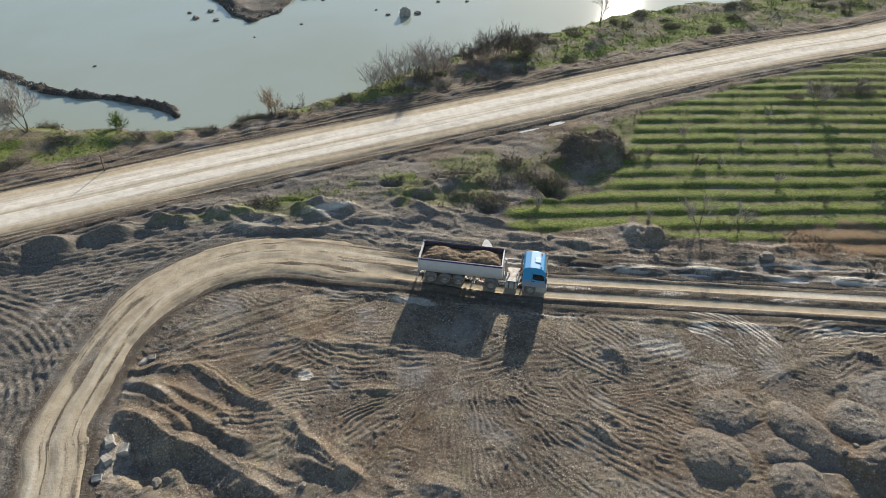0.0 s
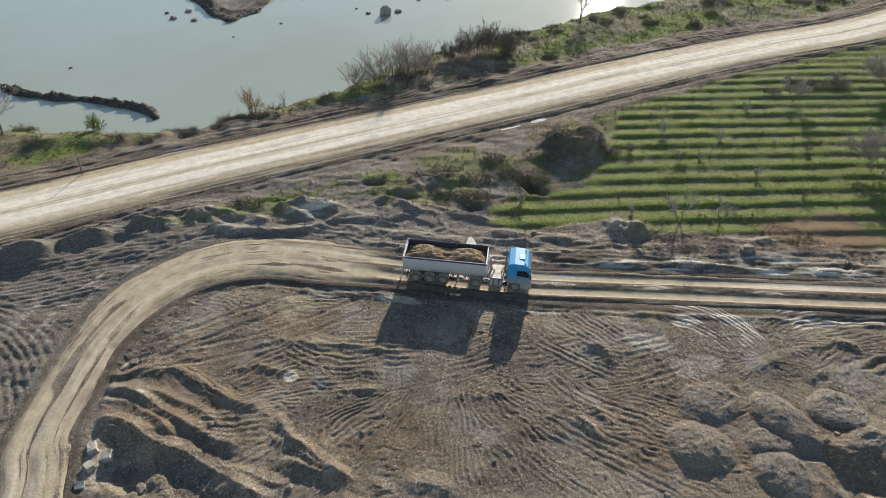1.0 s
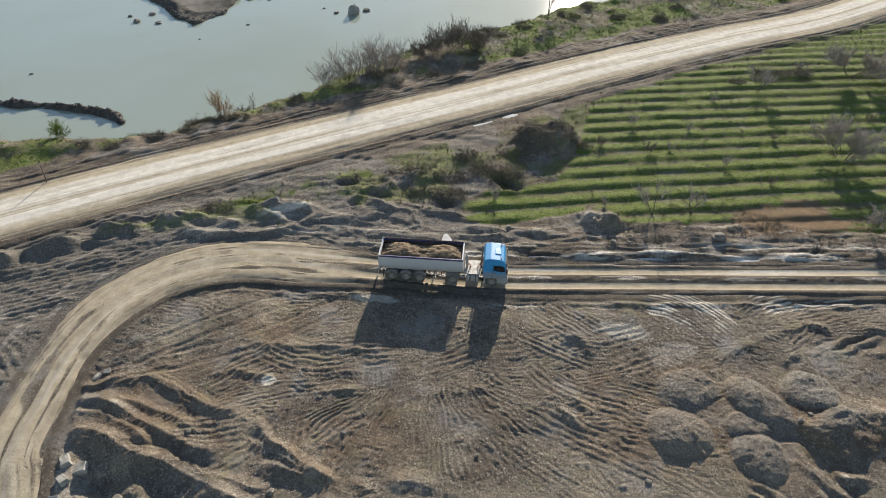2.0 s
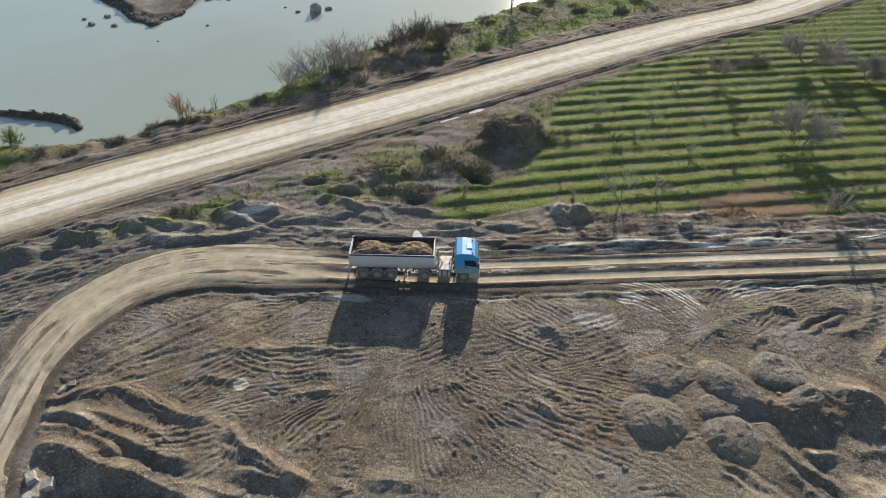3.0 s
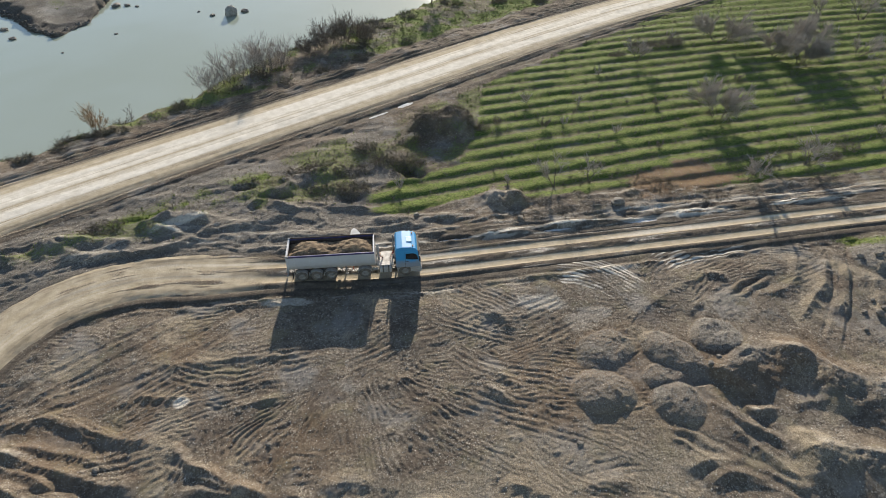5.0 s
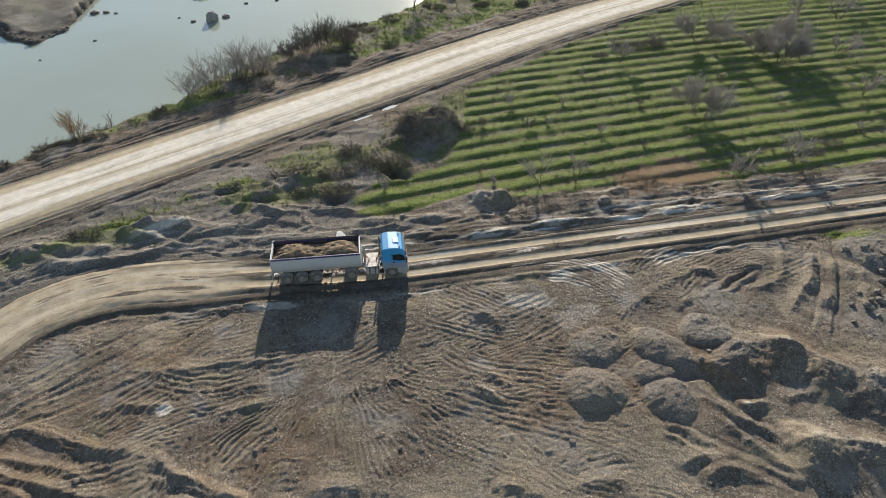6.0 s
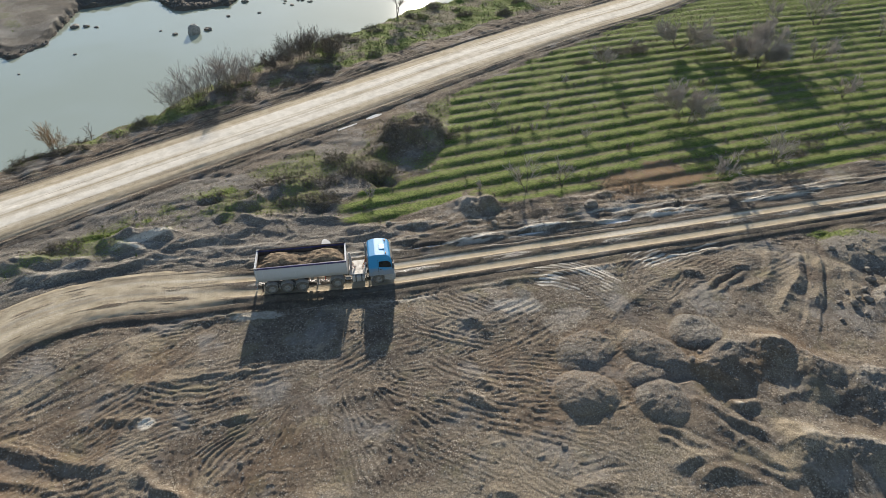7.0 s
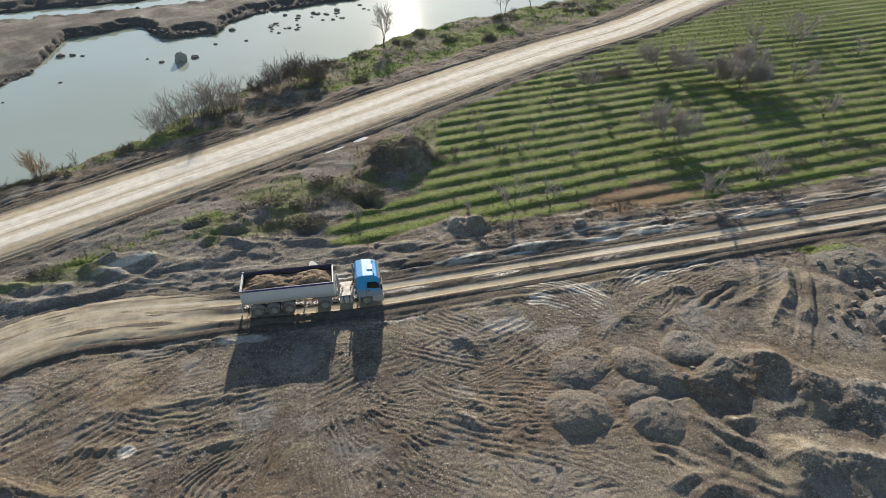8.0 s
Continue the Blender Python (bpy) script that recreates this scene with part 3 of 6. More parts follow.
        gravel = np.maximum(gravel, step(1.1 - r, 0, 0.25))
    crest = np.zeros_like(x)
    raised = np.zeros_like(x)
    bare = np.zeros_like(x)
    for k, (points, high, gentle, steep, light) in enumerate(RIDGES):
        low, top = np.min(points, 0) - 4, np.max(points, 0) + 4
        near = np.nonzero((x > low[0]) & (x < top[0]) & (y > low[1]) & (y < top[1]))
        line = curve_points(points, 6)
        off, way = along(x[near] + 0.22 * wx[near], y[near] + 0.22 * wy[near], line)
        total = along(np.array([points[-1][0]]), np.array([points[-1][1]]), line)[1][0]
        ends = step(way, 0, 1.3) * step(total - way, 0, 1.3)
        uneven = 0.88 + 0.26 * grain(way / 1.9, way * 0 + k, 260 + k)
        rise = np.where(off > 0, np.clip(1 - off / gentle, 0, 1) ** 1.3, np.clip(1 + off / steep, 0, 1))
        lift = high * ends * uneven * rise * (1 + 0.14 * rough[near])
        raised[near] = np.maximum(raised[near], lift) + 0.3 * np.minimum(raised[near], lift)
        # sunlight put into the colour: the crest and its gentle side go paler
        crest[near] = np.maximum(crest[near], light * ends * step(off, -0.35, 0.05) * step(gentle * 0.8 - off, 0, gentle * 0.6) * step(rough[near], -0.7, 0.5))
        bare[near] = np.maximum(bare[near], ends * rise * (high > 0.8))
    z = z + (pit * (1 - gravel) * (1 - 0.7 * bare) + 0.6 * between) * cut * (1.0 + 0.6 * lively)
    z = z + raised + heap + gravel * (0.03 * rough + 0.03 * crumb) + bare * (0.05 * rough + 0.05 * crumb)
    gravel = np.maximum(gravel, 0.9 * bare)
    for cx, cy, a, b, turn, high in [*SPOIL, *HOLLOWS]:
        high = high * 0.72
        u, v = ellipse(x + 1.1 * wx, y + 1.1 * wy, cx, cy, a, b, turn)
        z = z + high * step(1.15 - np.hypot(u, v), 0, 0.85) * (1 + 0.35 * rough)

    # ridges of the field, each with a steep face to the south
    phase = (y - ROWS_Y0 + row_bend(x) + 0.16 * layers(x / 5, y / 9, 91, 3)) / ROWS_STEP
    saw = phase - np.floor(phase)
    bed = np.where(saw < 0.36, step(saw, 0.04, 0.36), 1 - step(saw, 0.36, 1.02) * 0.98)
    uneven = 0.80 + 0.20 * layers(x / 3.2, np.floor(phase) * 5.3, 95, 3)
    z = z * (1 - 0.7 * field) + field * (0.33 * bed * uneven + 0.03 * rough - 0.2)

    # the bank, the water's bed and the far bars
    z = z + bank * (0.30 * layers(x / 4.5, y / 4.5, 61, 4) + 0.12 * rough)
    lumps = step(inland, 0.5, 3.5) * step(12 - inland, 0, 6) * bank
    z = z + lumps * 0.45 * np.maximum(layers(x / 2.6, y / 2.6, 65, 3), 0)
    shelf = step(inland, -1.5, 7.5)
    z = z * step(inland, 0.5, 5) + (WATER_Z - 0.75) * (1 - shelf) + 0.18 * rough * step(inland, 4, 0) * step(inland, -4, 0)
    far = y - np.interp(x, FAR_X, FAR_Y) + 1.2 * layers(x / 6, y / 6, 67, 4)
    creek = np.abs(y - np.interp(x, [-200, -47, -33, -16, -1.5, 15, 40, 200], [164, 167, 167.5, 168, 170, 176, 190, 260])) - 4.6 + layers(x / 5, y / 5, 68, 3)
    bar = np.where(y > 100, np.minimum(far, creek), -50)
    scarp = bar + 2.4 * layers(x / 5.5, y / 5.5, 72, 4, 0.65) + 0.8 * layers(x / 1.3, y / 1.3, 75, 2)
    rise = step(bar, -0.8, 0.5) * (0.55 + 0.40 * layers(x / 2.6, y / 2.6, 69, 4, 0.65) * step(scarp, 5.5, 3.5)) + 0.85 * step(scarp, 2.6, 4.6) + 0.10 * layers(x / 4, y / 4, 71, 3) + 0.25 * np.sin(2 * math.pi * (x + 0.5 * y) / 1.3) * step(bar, 6, 2) * step(131 - y, 0, 3)
    flat = np.exp(-(((x + 36) / 7) ** 2) - ((y - 126) / 6) ** 2)
    z = np.where(bar > -0.8, np.maximum(z, WATER_Z - 0.75 + 0.75 * step(bar, -0.8, 0) + rise * (1 - 0.72 * flat)), z)
    near, _ = along(x, y, SPIT)
    z = np.where(np.abs(near) < 6, np.maximum(z, WATER_Z - 0.6 + (1.22 + 0.70 * rough) * np.exp(-((near / (0.85 + 0.3 * wx)) ** 2)) * step(y, 79, 83)), z)

    # roads are worn flat
    haul_in = step(5.6 - np.abs(haul), 0, 1.2)
    z = z * (1 - haul_in) + haul_in * (0.16 - 0.004 * haul**2)
    half = track_half(x, y)
    track_in = step(half + 0.9 - np.abs(track), 0, 0.9)
    z = z * (1 - track_in) - 0.05 * track_in
    z = z - 0.15 * step(4.9 - np.abs(haul), 0, 0.5) - 0.15 * step(half - 0.1 - np.abs(track), 0, 0.4)
    worn = layers(haul_run / 7, haul / 0.5, 55, 3)
    shoulder = 0.10 * np.exp(-(((haul - 7.2) / 1.6) ** 2)) * (1 + worn)
    shoulder = shoulder - 0.20 * step(-haul, 5.3, 5.9) * step(10.5 + haul, 0, 4) * (0.8 + 0.4 * worn)
    z = z + shoulder * step(inland, 3, 5)
    verge = step(haul, 5.3, 6.0) * step(10.0 - haul, 0, 2.0) + step(-haul, 5.3, 6.0) * step(8.4 + haul, 0, 1.5)
    z = z + verge * 0.04 * np.sin(2 * math.pi * (haul / 0.85 + 0.10 * wx)) * step(inland, 2, 4)
    z = z + np.exp(-(((np.abs(track) - half - 1.1) / 0.4) ** 2)) * (0.08 + 0.07 * layers(run / 4, track / 0.5, 58, 3))

    south = -track - half
    z = z - 0.24 * step(south, 0.25, 0.8) * step(3.6 - south, 0, 2.6) * step(x, -29, -24) * (0.8 + 0.5 * layers(run / 3, track / 2, 59, 3))
    for px, py, a, b, turn, level in PUDDLES:
        u, v = ellipse(x, y, px, py, a, b, turn)
        basin = step(1.5 - np.hypot(u, v), 0, 0.5)
        z = z * (1 - basin) + basin * (level - 0.10 + 0.10 * step(np.hypot(u, v), 0.75, 1.25))

    # cover
    patchy = layers(x / 4.0, y / 4.0, 101, 4, 0.6)
    lush = np.maximum(np.maximum(step(x, 0, 14), step(-x, 38, 46)), 0.4)
    green = field * (0.46 + 0.50 * step(bed + 0.3 * patchy, 0.10, 0.40))
    green = np.maximum(green, bank * step(inland, 1.5, 3.5) * (0.10 + 0.26 * lush + (0.30 + 0.30 * lush) * step(patchy + 0.2, -0.05, 0.6)) * step(haul, 8.5, 10.5))
    green = np.maximum(green, between * step(patchy + 0.25 * step(x, 0, 14), 0.1, 0.6) * step(y - 50 - 0.1 * x, 3, 7) * step(-haul, 8, 10) * 0.5)
    green = np.maximum(green, step(bar, 9, 14) * step(patchy, 0.1, 0.6) * 0.5)
    green = np.maximum(green, 0.7 * step(1.2 - np.hypot(*ellipse(x, y, 52.5, 35.0, 4.5, 1.3, -6)) + 0.8 * patchy, 0, 0.7) * step(-track, 2.6, 3.2))
    green = np.maximum(green, 0.52 * between * step(y - 0.12 * x, 53, 57) * step(-haul, 7.5, 9.5) * step(patchy, -0.6, 0.3))
    fringe, _ = along(x, y, FRINGE)
    green = np.maximum(green, 0.85 * between * np.exp(-((fringe / 1.1) ** 2)) * step(patchy, -0.3, 0.3))
    ru, rv = ellipse(x, y, 41.8, 49.4, 7.5, 3.2, -8)
    red = step(1.1 - np.hypot(ru, rv) + 0.6 * patchy, 0, 0.5)
    green = green * (1 - 0.75 * red) * (1 - haul_in) * (1 - track_in)
    for cx, cy, a, b in ((-18, 31, 9, 5), (18, 27, 8, 6), (23, 29.5, 3, 2), (-12, 38, 4, 3), (36, 24, 6, 3), (25, 25, 9, 5), (-4, 26, 6, 4)):
        u, v = ellipse(x, y, cx, cy, a, b, 0)
        red = np.maximum(red, 0.40 * step(1.2 - np.hypot(u, v) + 0.6 * patchy, 0, 0.7))
    red = np.maximum(red, 0.40 * between * step(patchy + 0.3, 0.0, 0.7) * step(y - 0.12 * x, 53, 57) * step(20 - x, 0, 6) * step(x, -9, -2))
    wet = 0.85 * np.exp(-(((track - 3.5) / 1.2) ** 2)) * step(x, -2, 6) * step(layers(x / 2.5, track / 0.5, 109, 3) + 0.2, -0.1, 0.45)
    wet = np.maximum(wet, 0.55 * verge * step(np.sin(2 * math.pi * (haul / 0.85 + 0.10 * wx)), 0.5, -0.7) * step(layers(haul_run / 9, haul / 0.7, 57, 3), -0.7, 0.2))
    # dark lines along the haul road's edges: damp mud plus painted shade of the steps
    wet = np.maximum(wet, 0.8 * np.exp(-(((haul + 5.9) / 0.34) ** 2)) * step(worn, -0.5, 0.1))
    wet = np.maximum(wet, 0.52 * (np.exp(-(((haul - 5.6) / 0.3) ** 2)) + np.exp(-(((haul - 6.9) / 0.26) ** 2)) + 0.7 * np.exp(-(((haul - 8.2) / 0.26) ** 2))) * step(worn, -0.6, 0.0))
    wet = np.maximum(wet, 0.66 * step(bar, -1, 0) * step(scarp, 5.0, 3.8))
    wet = np.maximum(wet, 0.10 * step(bar, -1, 0))
    wet = np.maximum(wet, 0.6 * step(1.6 - inland, 0, 1.2) * step(y, 60, 75))
    # west of the bend, darker in the troughs of the furrows
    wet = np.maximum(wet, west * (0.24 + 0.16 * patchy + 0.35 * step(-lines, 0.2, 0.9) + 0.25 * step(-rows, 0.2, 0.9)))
    # darker along both edges of the dirt track
    wet = np.maximum(wet, 0.75 * np.exp(-(((track + half + 0.35) / 0.5) ** 2)))
    wet = np.maximum(wet, 0.55 * np.exp(-(((track - half - 0.3) / 0.4) ** 2)))
    pale = np.zeros_like(x)
    for cx, cy, a, b, turn, amount in ((-12.3, 54.9, 3.2, 0.6, 12, 0.6), (20.2, 50.9, 2.4, 1.0, 12, 0.35), (-3.0, 41.0, 3.0, 0.6, -14, 0.5), (-11.3, 32.1, 0.7, 0.5, 0, 0.6), (21, 32.4, 1.6, 1.2, 0, 0.35), (15, 35, 2.4, 1.0, -40, 0.25), (26.6, 36.2, 3.2, 2.0, -20, 0.30), (18.5, 35.2, 2.2, 1.2, -20, 0.45), (22.5, 32.8, 2.0, 1.0, 0, 0.4), (-23.9, 24.7, 1.5, 2.0, 0, 0.40), (-19, 52, 3, 0.8, 8, 0.35)):
        u, v = ellipse(x, y, cx, cy, a, b, turn)
        pale = np.maximum(pale, amount * step(1.2 - np.hypot(u, v) + 0.35 * rough, 0, 0.6))
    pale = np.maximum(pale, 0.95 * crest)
    pale = np.maximum(pale, 0.42 * between * step(flow + 0.4 * streaks, 0.1, 0.7) * step(12 - track, 0, 4) * step(x, -45, -35))
    pale = np.maximum(pale, 0.34 * between * step(fold, 0.45, 0.95) * step(13 - track, 0, 4))
    pale = np.maximum(pale, (0.36 + 0.2 * patchy) * step(scarp, 4.2, 5.6) * (y > 100))
    sand = 0.50 * pit * step(y + 1.5 * wx, 26.5, 21.5) * step(x, -8, -2) * step(30 - x, 0, 6) * (0.5 + 0.5 * step(patchy, -0.7, 0.3))
    sand = np.maximum(sand, 0.55 * pit * step(patchy, 0.15, 0.6))
    # the painted sunlit crests take the sand's lighter colour too
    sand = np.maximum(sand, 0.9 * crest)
    sand = np.maximum(sand, 0.35 * step(scarp, 4.4, 6) * (1 - green))
    streaky = layers(x / 3.5, track / 0.45, 113, 3)
    # white sheen of the wet mud north of the track, painted as pale streaks
    pale = np.maximum(pale, 0.95 * np.exp(-(((track - 3.3) / 0.8) ** 2)) * step(x, -12, 0) * step(streaky, -0.1, 0.4))
    pale = np.maximum(pale, 0.55 * np.exp(-(((track - 4.6) / 0.9) ** 2)) * step(x, 20, 26) * step(streaky, -0.3, 0.3))
    pale = np.maximum(pale, 0.45 * np.exp(-(((track + 3.6) / 0.8) ** 2)) * step(x, -14, -8) * step(streaky, 0.1, 0.6))
    for points, half_wide, lam, amount in ((FORK_WEST, 2.5, 0.40, 0.85), (FORK_EAST, 1.9, 0.44, 0.75)):
        off, way = along(x, y, curve_points(points, 6))
        lines = np.sin(2 * math.pi * (off + 0.09 * wx + 0.07 * knead) / lam)
        there = step(half_wide - np.abs(off), 0, 0.8) * step(way, 0, 1.5) * step((10 if half_wide > 2 else 13) - way, 0, 4.5)
        pale = np.maximum(pale, there * amount * step(layers(way / 2.2, off / 0.8, 118, 3), -0.75, 0.15) * (0.35 + 0.85 * step(lines + 0.9 * layers(way / 1.5, off / 0.3, 117, 3), -0.1, 0.9)))
        wet = np.maximum(wet, 0.55 * there * step(-lines, 0.3, 0.9))
    gravel = np.maximum(gravel, pit * (0.42 + 0.2 * step(patchy, -0.2, 0.5)))
    gravel = np.maximum(gravel, 0.85 * step(bar, -1, 1))
    gravel = np.maximum(gravel, 0.85 * between * step(16 - x, 0, 8))
    return z, np.stack([sand, wet, green], -1), np.stack([pale, red, gravel], -1)


def sheet(name, x, y, z, covers, material=EARTH, thin=None, every=3):
    """A smooth mesh over a grid of places, with its cover masks. thin: past this row only every third column goes on."""
    ny, nx = x.shape
    thin = ny - 1 if thin is None else thin
    number = np.arange(ny * nx).reshape(ny, nx)
    near = number[: thin + 1]
    faces = [np.stack([near[:-1, :-1], near[:-1, 1:], near[1:, 1:], near[1:, :-1]], -1).reshape(-1, 4)]
    if thin < ny - 1:
        seam, far = number[thin], number[thin + 1 :, ::every]
        low = [seam[k : k + (nx - 1) // every * every : every] for k in range(every)] + [seam[every::every]]
        faces.append(np.stack([*low, far[0, 1:], far[0, :-1]], -1))
        faces.append(np.stack([far[:-1, :-1], far[:-1, 1:], far[1:, 1:], far[1:, :-1]], -1).reshape(-1, 4))
    used = np.unique(np.concatenate([f.ravel() for f in faces]))
    renumber = np.zeros(ny * nx, np.int32)
    renumber[used] = np.arange(len(used))
    mesh = bpy.data.meshes.new(name)
    mesh.vertices.add(len(used))
    mesh.vertices.foreach_set("co", np.stack([x, y, z], -1).reshape(-1, 3)[used].astype(np.float32).ravel())
    corners = np.concatenate([renumber[f].ravel() for f in faces])
    sizes = np.concatenate([np.full(len(f), f.shape[1]) for f in faces])
    mesh.loops.add(len(corners))
    mesh.polygons.add(len(sizes))
    mesh.loops.foreach_set("vertex_index", corners.astype(np.int32))
    mesh.polygons.foreach_set("loop_start", np.concatenate([[0], np.cumsum(sizes)[:-1]]).astype(np.int32))
    mesh.polygons.foreach_set("use_smooth", np.ones(len(sizes), dtype=bool))
    mesh.update(calc_edges=True)
    for key, cover in covers.items():
        layer = mesh.color_attributes.new(key, "FLOAT_COLOR", "POINT")
        rgba = np.ones((len(used), 4), np.float32)
        rgba[:, :3] = cover.reshape(-1, 3)[used]
        layer.data.foreach_set("color", rgba.ravel())
    mesh.materials.append(material)
    return new(name, mesh)


def spans(*pieces):
    """Grid lines: (from, to, spacing) one after another."""
    return np.concatenate([np.arange(a, b, s) for a, b, s in pieces])


far_out = np.geomspace(1, 2800, 26)
GX = np.concatenate([-130 - far_out[::-1], spans((-130, -60, 0.9), (-60, -45, 0.5), (-45, -29, 0.18), (-29, 53, 0.11), (53, 112, 0.5), (112, 200, 1.8)), 200 + far_out])
GY = np.concatenate([-10 - far_out[::-1], spans((-10, 14, 0.8), (14, 43, 0.086), (43, 57, 0.15), (57, 92, 0.30), (92, 116, 0.60), (116, 170, 0.45), (170, 205, 1.0)), 205 + far_out])
GX = GX[: (len(GX) - 1) // 3 * 3 + 1]
gx, gy = np.meshgrid(GX, GY)
gz, cover_a, cover_b = ground(gx, gy)
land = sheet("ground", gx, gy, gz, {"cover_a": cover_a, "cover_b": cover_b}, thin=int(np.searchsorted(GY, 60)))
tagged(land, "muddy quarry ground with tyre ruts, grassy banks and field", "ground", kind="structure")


def land_at(x, y):
    """The height of the land at one place."""
    i, j = min(max(np.searchsorted(GX, x) - 1, 0), len(GX) - 2), min(max(np.searchsorted(GY, y) - 1, 0), len(GY) - 2)
    u, v = (x - GX[i]) / (GX[i + 1] - GX[i]), (y - GY[j]) / (GY[j + 1] - GY[j])
    return float((gz[j, i] * (1 - u) + gz[j, i + 1] * u) * (1 - v) + (gz[j + 1, i] * (1 - u) + gz[j + 1, i + 1] * u) * v)


def lands_at(x, y):
    i, j = np.clip(np.searchsorted(GX, x) - 1, 0, len(GX) - 2), np.clip(np.searchsorted(GY, y) - 1, 0, len(GY) - 2)
    u, v = (x - GX[i]) / (GX[i + 1] - GX[i]), (y - GY[j]) / (GY[j + 1] - GY[j])
    return (gz[j, i] * (1 - u) + gz[j, i + 1] * u) * (1 - v) + (gz[j + 1, i] * (1 - u) + gz[j + 1, i + 1] * u) * v


# ---------------------------------------------------------------- roads and water
def strip(line, low, high, across, gap, inner=None):
    """Places on a band along a line: x, y, distance from the line, way along."""
    line = np.array(line)
    size = np.hypot(*np.diff(line, axis=0).T)
    total = np.concatenate([[0], np.cumsum(size)])
    s = np.arange(0, total[-1], gap)
    px, py = np.interp(s, total, line[:, 0]), np.interp(s, total, line[:, 1])
    keep = (px > low[0]) & (px < high[0]) & (py > low[1]) & (py < high[1])
    soft = np.ones(9) / 9
    tx, ty = np.gradient(px), np.gradient(py)
    tx, ty = np.convolve(tx, soft, "same"), np.convolve(ty, soft, "same")
    n = np.hypot(tx, ty)
    tx, ty = tx / n, ty / n
    s, px, py, tx, ty = s[keep], px[keep], py[keep], tx[keep], ty[keep]
    inner = -across if inner is None else inner
    d = np.linspace(inner, across, int((across - inner) / 0.14) + 1)
    return px[None] - ty[None] * d[:, None], py[None] + tx[None] * d[:, None], d[:, None] + 0 * s[None], s[None] + 0 * d[:, None]


x, y, d, s = strip(HAUL, (-115, -50), (175, 200), 6.4, 0.55)
streak = layers(s / 22, d / 0.30, 201, 4, 0.6)
ragged = 5.15 + 0.45 * layers(s / 5, d / 5, 202, 3)
inside = step(ragged - np.abs(d), -0.2, 0.9)
z = lands_at(x, y) + 0.15 * step(4.9 - np.abs(d), 0, 0.5) + 0.05 * inside - 0.14 * (1 - inside) + 0.02 * streak * inside
z = z - 0.05 * np.exp(-(((np.abs(d) - 4.2) / 0.25) ** 2)) * step(streak, -0.2, 0.3)
lane = np.exp(-(((np.abs(d + 0.2) - 1.5) / 1.25) ** 2))
pale = np.clip(0.20 + 0.72 * lane + 0.34 * streak, 0, 1) * step(4.4 - np.abs(d), 0, 1.6)
sandy = np.clip(0.85 + 0.35 * streak, 0, 1) * step(5.2 - np.abs(d) + 0.5 * streak, 0, 1.0)
edge_marks = sum(np.exp(-(((d - at + 0.2 * layers(s / 9, d * 0 + at, 205, 2)) / 0.14) ** 2)) for at in (-5.0, -4.3, 4.1, 4.6, 5.1)) * step(layers(s / 8, d, 206, 2), -0.7, 0.1)
damp = np.clip(0.6 * edge_marks + 0.30 * np.exp(-(((np.abs(d) - 4.6) / 0.5) ** 2)) + 0.18 * step(layers(s / 3, d / 1.0, 207, 3), 0.3, 0.8), 0, 1)
none = np.zeros_like(x)
haul_road = sheet("road_haul", x, y, z, {"cover_a": np.stack([sandy, damp, none], -1), "cover_b": np.stack([pale, none, none], -1)})
tagged(haul_road, "pale packed dirt haul road with worn wheel lanes", "road", kind="structure")

x, y, d, s = strip(HAUL, (-100, -50), (140, 180), 9.6, 0.3, 4.7)
sway = 0.22 * layers(s / 11, d * 0, 231, 3)
inside = step(d, 4.7, 5.2) * step(9.2 + 0.5 * layers(s / 4, d, 232, 3) - d, 0, 0.9)
marks = np.zeros_like(d)
for k, at in enumerate((5.35, 5.95, 6.6, 7.15, 7.8, 8.5)):
    there = step(layers(s / 9, d * 0 + 3.1 * k, 240 + k, 2), -0.55 + 0.08 * k, 0.05 + 0.08 * k)
    marks = np.maximum(marks, there * np.exp(-(((d - at + sway) / 0.15) ** 2)))
crumbly = layers(s / 0.7, d / 0.3, 236, 3)
z = lands_at(x, y) + 0.10 * inside - 0.25 * (1 - inside) + inside * (0.020 * crumbly - 0.06 * marks + 0.025 * layers(s / 7, d / 0.5, 238, 3))
ash = np.clip(0.16 + 0.55 * layers(s / 6, d / 0.5, 237, 3), 0, 0.6) * (1 - marks)
none = np.zeros_like(x)
verge_north = sheet("road_verge_north", x, y, z, {"cover_a": np.stack([none, 0.85 * marks, none], -1), "cover_b": np.stack([0.6 * ash, none + 0.15, none + 0.3], -1)})
tagged(verge_north, "muddy road verge with dark parallel tyre ruts", "verge", kind="structure")

x, y, d, s = strip(HAUL, (-100, -50), (140, 180), -4.6, 0.3, -6.5)
sway = 0.16 * layers(s / 9, d * 0, 251, 3)
inside = step(-4.6 - d, 0, 0.5) * step(d + 6.4, 0, 0.5)
# puddled: a wet glossy rut whose glint is also painted pale
puddled = step(layers(s / 12, d * 0, 252, 2), -0.1, 0.35) * np.exp(-(((d + 5.95 + sway) / 0.13) ** 2))
dark = step(layers(s / 10, d * 0, 253, 2), -0.7, 0.0) * np.exp(-(((d + 5.45 + sway) / 0.20) ** 2))
z = lands_at(x, y) + 0.05 * inside - 0.25 * (1 - inside) - 0.08 * dark * inside - 0.05 * puddled + 0.04 * layers(s / 0.7, d / 0.3, 254, 3) * inside * (1 - puddled)
none = np.zeros_like(x)
verge_south = sheet("road_verge_south", x, y, z, {"cover_a": np.stack([0.5 * step(d, -5.6, -5.0), np.clip(0.9 * dark + puddled, 0, 1), none], -1), "cover_b": np.stack([0.35 * puddled, none + 0.15, none + 0.3], -1)})
